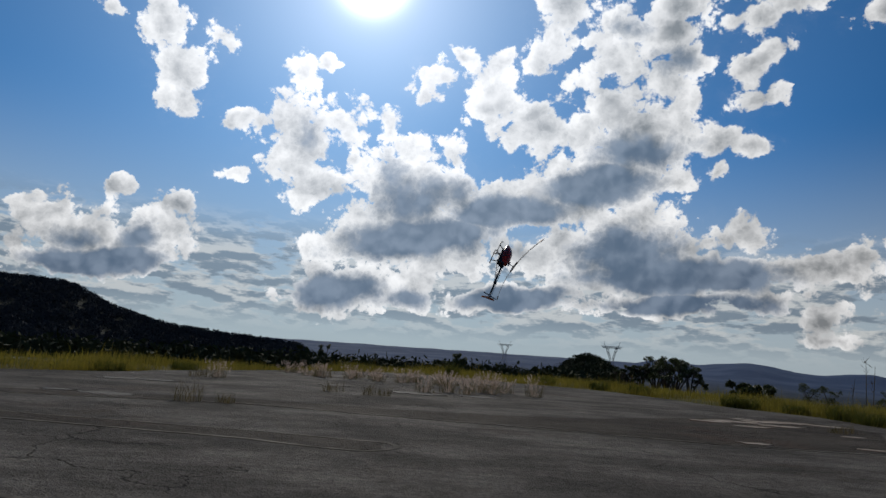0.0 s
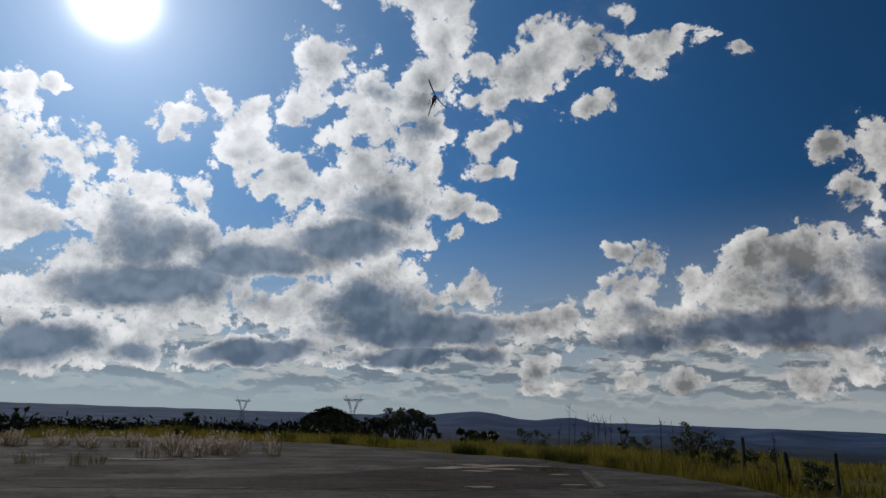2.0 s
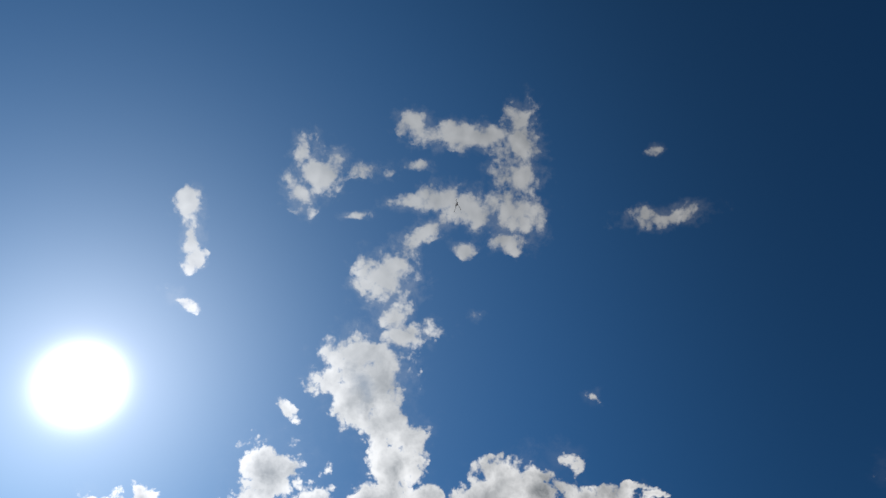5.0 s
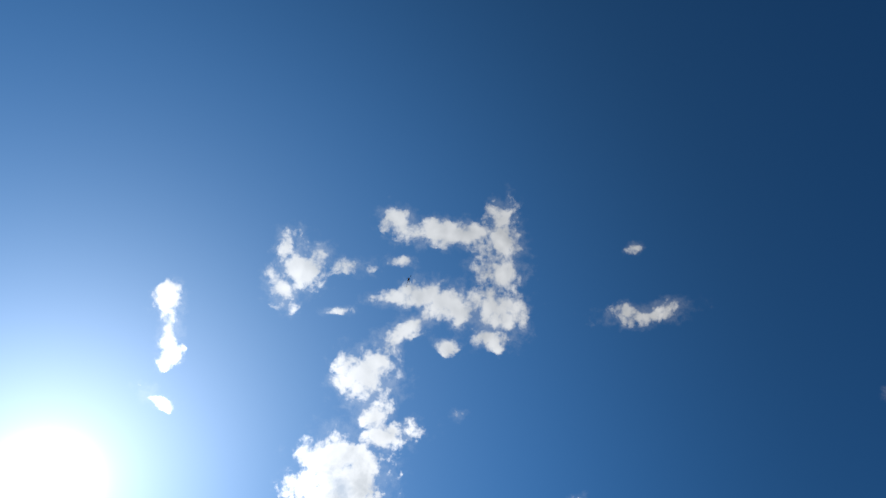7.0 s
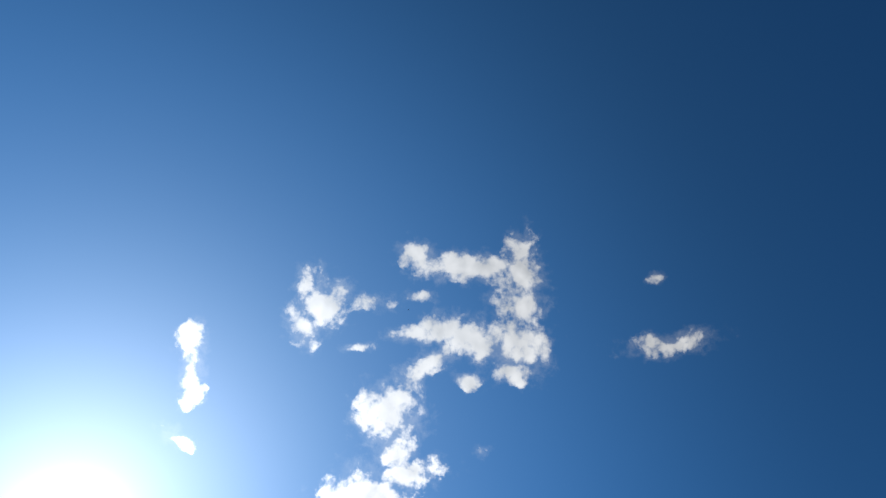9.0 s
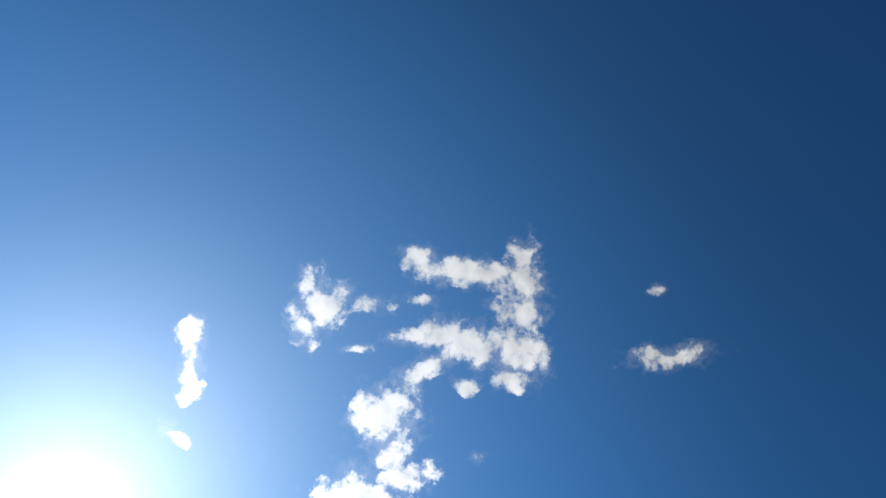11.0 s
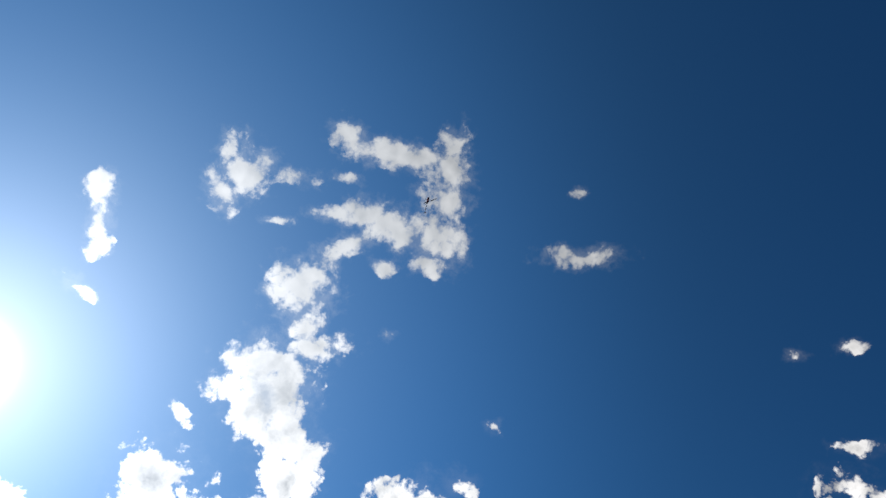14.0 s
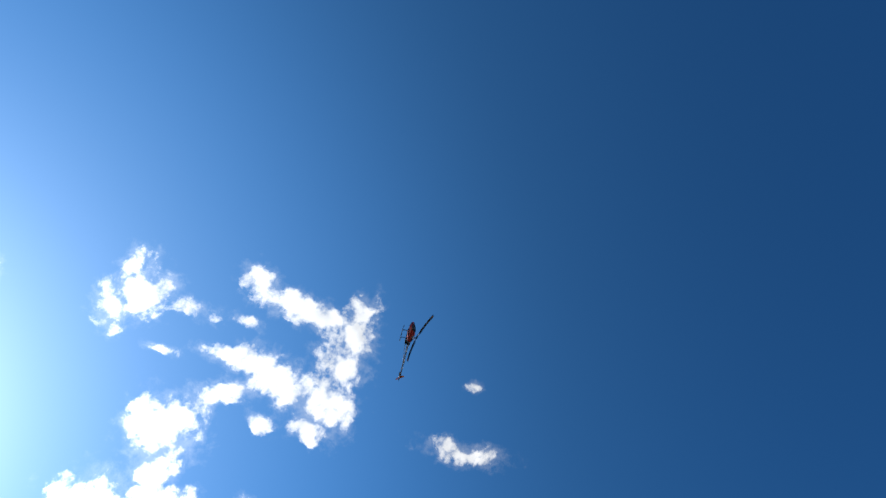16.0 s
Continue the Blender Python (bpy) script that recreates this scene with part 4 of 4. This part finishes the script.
def umbrella_tree(place, height, spread, seed, label):
    """A short trunk with long limbs that spread out below a thin domed crown."""
    rng = np.random.default_rng(seed)
    root = new("tree")
    root.location = place
    fork = height * rng.uniform(0.22, 0.32)
    part("trunk", tube(bmesh.new(), [(0, 0, -0.4), (0.05, 0.02, fork * 0.6), (0, 0, fork)], [height * 0.035, height * 0.03, height * 0.026], 7), BARK, root)
    centres, radii = [], []
    limbs = 9
    for k in range(limbs):
        b = 2 * math.pi * (k + rng.uniform(-0.3, 0.3)) / limbs
        q = rng.uniform(0.45, 0.9)
        out = np.array([math.cos(b), math.sin(b), 0.0])
        end = out * q * spread * 0.5 + np.array([0, 0, height * (0.95 - 0.30 * q * q)])
        mid = out * q * spread * 0.2 + np.array([0, 0, fork + (end[2] - fork) * 0.55])
        lb = tube(bmesh.new(), [(0, 0, fork - 0.03), mid.tolist(), end.tolist()], [height * 0.016, height * 0.011, height * 0.005], 5)
        for j in range(5):
            w = rng.uniform(-0.19, 0.19, 2) * spread
            at = end[:2] + w
            u = min(1.0, np.hypot(*at) / (spread * 0.5))
            tip = np.array([at[0], at[1], height * (0.96 - 0.30 * u * u - rng.uniform(0, 0.12))])
            tube(lb, [((mid + end) / 2).tolist(), tip.tolist()], [height * 0.006, height * 0.002], 4)
            centres.append(tip.tolist())
            radii.append(spread * rng.uniform(0.05, 0.10))
        part("limb", lb, BARK, root)
    v, f = leaf_cloud(rng, centres, radii, 90, 0.085, 0.55)
    raw("crown", v, f, LEAF, root)
    return tagged(root, label, "tree", "trees on the slope")


def build_trees():
    umbrella = "dark umbrella-shaped tree with open crown on the slope"
    for k, (az, r, top, w) in enumerate([(19.9, 118, 0.80, 7.6), (18.4, 121, 0.78, 7.4), (21.0, 115, 0.32, 4.6), (17.2, 120, 0.15, 4.8), (16.3, 119, -0.12, 4.2), (15.5, 124, -0.35, 3.6), (19.2, 126, 0.95, 6.4)]):
        base = spot(az, r)
        umbrella_tree(base, 1.6 + r * math.tan(radians(top)) - base.z, w, 40 + k, umbrella)
    for k, (az, r, top, w) in enumerate([(1.0, 105, -0.55, 3.2), (1.9, 107, -0.45, 3.6), (-9.7, 180, 0.1, 3.6), (24.5, 60, -1.25, 2.2), (25.6, 58, -1.35, 2.4)]):
        base = spot(az, r)
        h = max(1.2, 1.6 + r * math.tan(radians(top)) - base.z)
        tree("tree", base, h, w, 60 + k, 0.45, 6, 90, 0.09, "small dark bushy tree beyond the grass", "small trees beyond the grass")
    # shrubs and stalks beyond the verge
    for k, (az, r, top, w) in enumerate([(42.5, 26.5, -0.05, 1.4), (43.2, 26, 0.25, 1.7), (44.2, 26.5, -0.15, 1.5), (41.6, 27, -0.7, 1.1), (47.3, 22, -1.45, 1.1), (45.0, 26, -0.9, 1.1), (29.4, 40, -0.75, 1.6), (37.1, 31, -0.1, 0.7), (38.6, 31, -1.0, 1.2), (51.0, 19, -1.9, 1.0), (34.2, 36, -0.95, 1.2), (30.6, 38, -0.9, 1.2)]):
        base = spot(az, r)
        h = max(0.7, 1.6 + r * math.tan(radians(top)) - base.z)
        tree("shrub", base, h * 0.97, w * 0.8, 80 + k, 0.85, 9, 42, 0.019, "dark leafy shrub standing in tall grass", "shrubs in the grass")
    rng = random.Random(5)
    for k, (az, r, top) in enumerate([(33.0, 44, 1.2), (33.4, 44, 0.7), (34.6, 38, 0.1), (35.0, 38, 0.35), (35.4, 37, 0.25), (35.9, 36, 0.45), (36.3, 37, 0.1), (37.6, 34, 0.0), (40.2, 32, 0.1), (41.0, 31, -0.2), (48.5, 20.5, -0.5), (32.2, 46, -0.3)]):
        base = spot(az, r)
        h = 1.6 + r * math.tan(radians(top)) - base.z
        root = new("dead_stalk")
        root.location = base
        bm = tube(bmesh.new(), [(0, 0, -0.1), (rng.uniform(-0.1, 0.1), 0, h * 0.5), (rng.uniform(-0.2, 0.2), rng.uniform(-0.1, 0.1), h)], [0.03, 0.02, 0.008], 5)
        part("stem", bm, BARK, root)
        tw = bmesh.new()
        for j in range(9):
            z = h * rng.uniform(0.45, 0.98)
            tube(tw, [(0, 0, z), (rng.uniform(-0.28, 0.28), rng.uniform(-0.2, 0.2), z + rng.uniform(0.05, 0.35))], [0.012, 0.004], 4)
        part("dry_top", tw, BARK, root)
        tagged(root, "bare dead stalk with short twigs rising from grass", "dead stalk", "dead stalks in the grass")


def build_woods():
    rng = np.random.default_rng(9)
    for name, count, az0, az1, r0, r1, size, label in (
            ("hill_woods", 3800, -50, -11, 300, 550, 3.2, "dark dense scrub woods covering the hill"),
            ("slope_woods", 1400, -40, 12, 95, 260, 2.3, "dark line of low trees below the hilltop"),
            ("knoll_woods", 650, 7.5, 18.2, 225, 350, 2.4, "dark trees covering a small knoll"),
            ("valley_woods", 500, 20, 66, 220, 620, 2.6, "dark scrub in the valley")):
        az = rng.uniform(az0, az1, count)
        r = rng.uniform(r0, r1, count)
        x, y, z = r * np.sin(np.radians(az)), r * np.cos(np.radians(az)), ground_height(az, r)
        s = size * rng.uniform(0.5, 1.2, count)
        if name == "slope_woods":
            s = np.clip((1.6 + r * np.tan(np.radians(rng.uniform(-1.3, -0.42, count))) - z) / 1.3, 0.8, 6.0)
        v, f = leaf_cloud(rng, np.stack([x, y, z + s * 0.55], -1).tolist(), s.tolist(), 80, size * 0.12, 0.65)
        tagged(raw(name, v, f, HAZE_TINTED_WOODS if name == "hill_woods" else WOODS), label, "woods", kind="stuff")


build_trees()
build_woods()


# ---- fence posts, pylons ----
def fence_post(az, r, top, lean, seed):
    rng = random.Random(seed)
    base = spot(az, r)
    h = 1.6 + r * math.tan(radians(top)) - base.z
    bm = tube(bmesh.new(), [(0, 0, -0.3), (lean * 0.5, 0, h * 0.5), (lean, 0.01, h - 0.03), (lean, 0.01, h)], [0.055, 0.052, 0.05, 0.035], 8)
    for v in bm.verts:
        v.co += Vector((rng.uniform(-1, 1), rng.uniform(-1, 1), 0)) * 0.006
    ob = part("fence_post", bm, POST)
    ob.location = base
    tagged(ob, "weathered grey wooden fence post standing in grass", "fence post", "fence posts by the verge")


for k, (az, r, top, lean) in enumerate([(46.2, 21.8, -0.92, 0.03), (49.3, 20.5, -1.85, -0.12), (52.3, 19.5, -1.75, 0.02)]):
    fence_post(az, r, top, lean, k)


def pylon(az, r, height):
    """A lattice tower: two splayed legs meeting at a waist, and a wide head with two horns and a beam."""
    base = spot(az, r)
    root = new("pylon")
    root.matrix_world = Matrix.Translation(base) @ pose(0, 0, 0, 0, 0, -az)
    h, t = height, height * 0.006

    def lattice(name, a0, a1, b0, b1, steps):
        bm = bmesh.new()
        a0, a1, b0, b1 = (Vector(p) * h for p in (a0, a1, b0, b1))
        tube(bm, [a0, a1], [t, t], 4)
        tube(bm, [b0, b1], [t, t], 4)
        for k in range(steps):
            p, q = a0.lerp(a1, k / steps), b0.lerp(b1, (k + 1) / steps)
            tube(bm, [p, q], [t * 0.6, t * 0.6], 4)
            tube(bm, [b0.lerp(b1, k / steps), a0.lerp(a1, (k + 1) / steps)], [t * 0.6, t * 0.6], 4)
        part(name, bm, STEEL, root)

    lattice("leg", (-0.13, -0.09, 0), (-0.045, -0.02, 0.55), (0.13, -0.09, 0), (0.045, -0.02, 0.55), 6)
    lattice("leg", (-0.13, 0.09, 0), (-0.045, 0.02, 0.55), (0.13, 0.09, 0), (0.045, 0.02, 0.55), 6)
    lattice("horn", (-0.045, 0, 0.55), (-0.15, 0, 0.86), (-0.01, 0, 0.56), (-0.10, 0, 0.86), 4)
    lattice("horn", (0.045, 0, 0.55), (0.15, 0, 0.86), (0.01, 0, 0.56), (0.10, 0, 0.86), 4)
    lattice("cross_beam", (-0.25, 0, 0.88), (0.25, 0, 0.88), (-0.22, 0, 0.84), (0.22, 0, 0.84), 9)
    for s in (-1, 1):
        part("peak", tube(bmesh.new(), [Vector((0.15 * s, 0, 0.87)) * h, Vector((0.20 * s, 0, 1.0)) * h], [t, t * 0.6], 4), STEEL, root)
    tagged(root, "grey steel lattice power pylon standing on the plain", "pylon", "power pylons")


pylon(5.9, 1250, 1.6 + 1250 * math.tan(radians(0.87)) - spot(5.9, 1250).z)
pylon(14.85, 1050, 1.6 + 1050 * math.tan(radians(1.37)) - spot(14.85, 1050).z)


# ---- the model helicopter ----
def rings_body(sections, sides=20, keep=None):
    """A hull through oval sections (x, z middle, half width, half height), as one closed skin."""
    bm = bmesh.new()
    rings = []
    for x, zc, w, h in sections:
        rings.append([bm.verts.new((x, w * math.cos(2 * math.pi * k / sides), zc + h * math.sin(2 * math.pi * k / sides))) for k in range(sides)])
    for a, b in zip(rings, rings[1:]):
        for k in range(sides):
            bm.faces.new((a[k], a[(k + 1) % sides], b[(k + 1) % sides], b[k]))
    bm.faces.new(rings[0][::-1])
    bm.faces.new(rings[-1])
    bmesh.ops.recalc_face_normals(bm, faces=bm.faces)
    return bm


def build_helicopter():
    heli = new("model_helicopter")
    tagged(heli, "red and black radio-controlled model helicopter flying aerobatics in the air", "model helicopter")
    # canopy
    part("canopy", rings_body([(0.44, -0.105, 0.004, 0.004), (0.425, -0.10, 0.022, 0.02), (0.38, -0.095, 0.045, 0.045), (0.30, -0.085, 0.068, 0.072), (0.20, -0.075, 0.082, 0.092), (0.10, -0.07, 0.085, 0.098), (0.0, -0.07, 0.072, 0.085), (-0.08, -0.075, 0.05, 0.06), (-0.12, -0.08, 0.03, 0.04)]), RED, heli, "glossy red canopy", True)
    part("windscreen", rings_body([(0.405, -0.075, 0.012, 0.012), (0.36, -0.065, 0.040, 0.032), (0.28, -0.045, 0.062, 0.045), (0.20, -0.03, 0.070, 0.052), (0.13, -0.02, 0.05, 0.04), (0.09, -0.01, 0.02, 0.015)]), BLACK, heli, "black windscreen panel", True)
    frame_bm = bmesh.new()
    for s in (-1, 1):
        block(frame_bm, 0.05, 0.035 * s, -0.12, 0.36, 0.006, 0.12, 0.002)
    block(frame_bm, 0.05, 0, -0.17, 0.40, 0.07, 0.012, 0.003)
    block(frame_bm, -0.02, 0, -0.03, 0.12, 0.07, 0.06, 0.01)
    block(frame_bm, -0.13, 0, -0.08, 0.10, 0.06, 0.07, 0.01)
    part("main_frame", frame_bm, BLACK, heli, "black carbon side plates")
    part("battery", block(bmesh.new(), 0.20, 0, -0.135, 0.22, 0.05, 0.05, 0.008), BLACK, heli)
    for s in (-1, 1):
        part("stripe", bar([(0.40, 0.040 * s, -0.12), (0.28, 0.072 * s, -0.118), (0.16, 0.085 * s, -0.11), (0.03, 0.079 * s, -0.10)], 0.007, 6), BLACK, heli, "black stripe along the canopy")
    part("tail_boom", bar([(-0.14, 0, -0.08), (-0.98, 0, -0.08)], 0.017, 10), BLACK, heli, "long black tail boom")
    for s in (-1, 1):
        part("boom_strut", bar([(-0.12, 0.045 * s, -0.16), (-0.62, 0.014 * s, -0.085)], 0.006, 6), BLACK, heli)
    part("boom_clamp", bar([(-0.60, 0, -0.08), (-0.64, 0, -0.08)], 0.026, 10), BLACK, heli)
    part("push_rod", bar([(-0.12, 0.02, -0.055), (-0.95, 0.02, -0.055)], 0.004, 5), ALLOY, heli)
    fin = bmesh.new()
    vs = [(-0.96, 0.0), (-1.0, 0.03), (-1.04, -0.13), (-1.07, -0.20), (-1.045, -0.20), (-0.99, -0.12)]
    a = [fin.verts.new((x, -0.022, z)) for x, z in vs]
    b = [fin.verts.new((x, -0.028, z)) for x, z in vs]
    fin.faces.new(a), fin.faces.new(b[::-1])
    for k in range(len(vs)):
        fin.faces.new((a[k], b[k], b[(k + 1) % len(vs)], a[(k + 1) % len(vs)]))
    part("tail_fin", fin, ORANGE, heli, "thin orange tail fin")
    part("tail_gearbox", block(bmesh.new(), -0.99, 0, -0.08, 0.06, 0.05, 0.045, 0.01), ALLOY, heli)
    tail = part("tail_rotor", bar([(0, -0.01, 0), (0, 0.035, 0)], 0.012, 8), ALLOY, heli)
    for s in (-1, 1):
        tb = block(bmesh.new(), 0.0, 0.03, 0.065 * s, 0.024, 0.004, 0.10, 0.0015)
        part("tail_blade", tb, BLACK, tail, "short black tail rotor blade")
    # landing gear
    for s in (-1, 1):
        part("skid", bar([(0.30, 0.115 * s, -0.245), (0.27, 0.115 * s, -0.268), (0.20, 0.115 * s, -0.275), (-0.08, 0.115 * s, -0.275), (-0.12, 0.115 * s, -0.275)], 0.008, 8), BLACK, heli)
        for x in (0.18, -0.02):
            part("skid_leg", tube(bmesh.new(), [(x, 0.02 * s, -0.172), (x, 0.075 * s, -0.19), (x, 0.115 * s, -0.275)], [0.011, 0.010, 0.008], 6), BLACK, heli)
    part("mast", bar([(0, 0, -0.03), (0, 0, 0.125)], 0.008, 8), ALLOY, heli)
    part("swashplate", bar([(0, 0, 0.02), (0, 0, 0.035)], 0.045, 14), ALLOY, heli)
    rotor = part("main_rotor", block(bmesh.new(), 0, 0, 0, 0.10, 0.045, 0.03, 0.006), BLACK, heli, "black rotor head")
    rotor.location = (0, 0, 0.125)
    for s in (-1, 1):
        part("blade_grip", bar([(0.04 * s, 0, 0), (0.12 * s, 0, 0.002)], 0.016, 8), ALLOY, rotor)
        bl = bmesh.new()
        prof = [(-0.022, 0.0), (-0.012, 0.005), (0.010, 0.004), (0.042, 0.0), (0.010, -0.003), (-0.012, -0.004)]
        rows = []
        for d, lift, c in ((0.10, 0.002, 0.7), (0.16, 0.005, 1.0), (0.32, 0.020, 1.0), (0.48, 0.045, 1.0), (0.62, 0.075, 1.0), (0.72, 0.102, 1.0), (0.78, 0.120, 0.8)):
            rows.append([bl.verts.new((d * s, y * c, lift + z)) for y, z in prof])
        for p, q in zip(rows, rows[1:]):
            for k in range(len(prof)):
                bl.faces.new((p[k], p[(k + 1) % len(prof)], q[(k + 1) % len(prof)], q[k]))
        bl.faces.new(rows[0][::-1]), bl.faces.new(rows[-1])
        bmesh.ops.recalc_face_normals(bl, faces=bl.faces)
        blade = part("rotor_blade", bl, BLACK, rotor, "long black rotor blade")
        tip = tube(bmesh.new(), [(0.70 * s, 0.010, 0.0965), (0.76 * s, 0.010, 0.114)], [0.012, 0.010], 6)
        part("blade_tip", tip, ORANGE, blade, "orange blade tip")
    return heli, rotor, tail


heli, rotor, tail = build_helicopter()


def motions():
    walk(heli, [
        (0.00, pose(1.14, 11.31, 3.11, 129.1, -44.3, 68.0)),
        (0.20, pose(1.75, 11.00, 2.75, 144.8, -42.4, 21.7)),
        (0.35, pose(2.02, 10.30, 2.35, 159.8, -15.9, 0.2)),
        (0.50, pose(2.30, 9.97, 2.25, 149.6, 2.7, -34.1)),
        (0.65, pose(2.75, 10.00, 2.35, 157.3, -16.3, -14.3)),
        (0.80, pose(3.35, 10.40, 2.85, 140.5, -49.3, -2.0)),
        (1.00, pose(4.12, 11.01, 3.99, 92.2, -56.7, 39.8)),
        (1.50, pose(5.54, 14.56, 7.02, 27.9, -50.8, 59.7)),
        (2.00, pose(7.54, 20.01, 12.50, 34.2, -54.2, 54.5)),
        (2.50, pose(9.40, 23.61, 19.36, 41.0, -58.0, 50.6)),
        (3.00, pose(10.89, 25.74, 25.85, 41.9, -69.0, 46.1)),
        (3.50, pose(12.11, 27.53, 32.33, 34.8, -78.1, 47.6)),
        (4.00, pose(14.91, 33.43, 43.98, 107.2, -81.7, -2.5)),
        (4.50, pose(17.92, 40.61, 58.29, -168.7, -76.8, -76.0)),
        (5.00, pose(18.58, 42.45, 66.82, -152.1, -62.1, -94.6)),
        (7.50, pose(16.80, 59.07, 92.86, -135.5, -46.8, -100.2)),
        (8.00, pose(22.38, 90.64, 131.54, -153.4, -72.4, -84.3)),
        (8.50, pose(31.38, 140.10, 193.92, 103.7, -85.5, 19.9)),
        (11.00, pose(48.80, 138.22, 240.17, 51.5, -83.5, 59.4)),
        (11.50, pose(51.18, 132.69, 231.11, 56.3, -83.2, 52.9)),
        (12.00, pose(50.97, 118.40, 204.04, 95.9, -85.7, 23.4)),
        (12.50, pose(43.36, 94.35, 160.72, 175.5, -85.4, -48.5)),
        (13.00, pose(33.44, 68.47, 119.05, -161.7, -82.9, -80.9)),
        (13.50, pose(23.23, 43.22, 77.05, -144.3, -64.5, -104.4)),
        (14.00, pose(14.05, 24.38, 45.33, -148.0, -59.8, -110.6)),
        (14.50, pose(9.58, 14.72, 29.54, -150.7, -59.8, -114.9)),
        (15.00, pose(7.35, 9.15, 21.60, 179.6, -37.8, -118.1)),
        (15.50, pose(5.54, 5.45, 16.76, 177.7, -39.9, -119.9)),
        (16.00, pose(5.19, 5.60, 15.66, -132.3, -50.3, -128.6)),
    ])
    # blade angles at given seconds; in between the head turns on by about 70 degrees a tenth of a second
    stops = [(0, 83), (0.5, 66), (1, 158), (1.5, 115), (2, 36), (2.5, 87), (3, 36), (3.5, 108), (4, 136), (4.5, 152), (5, 59), (7.5, 177), (8, 171), (8.5, 174), (11, 175), (11.5, 175), (12, 174), (12.5, 171), (13, 164), (13.5, 152), (14, 134), (14.5, 59), (15, 116), (15.5, 149), (16, 160)]
    angle, rows = stops[0][1], [(0.0, stops[0][1])]
    for (t0, a0), (t1, a1) in zip(stops, stops[1:]):
        steps = round((t1 - t0) * 10)
        turn = (a1 - a0) % 180
        turn += 180 * round((steps * 70 - turn) / 180)
        for k in range(1, steps + 1):
            rows.append((t0 + k * 0.1, angle + turn * k / steps))
        angle += turn
    walk(rotor, [(t, pose(0, 0, 0.125, 0, 0, a)) for t, a in rows])
    walk(tail, [(k * 0.1, pose(-1.0, 0.0, -0.08, 0, 67 * k, 0)) for k in range(161)])


motions()
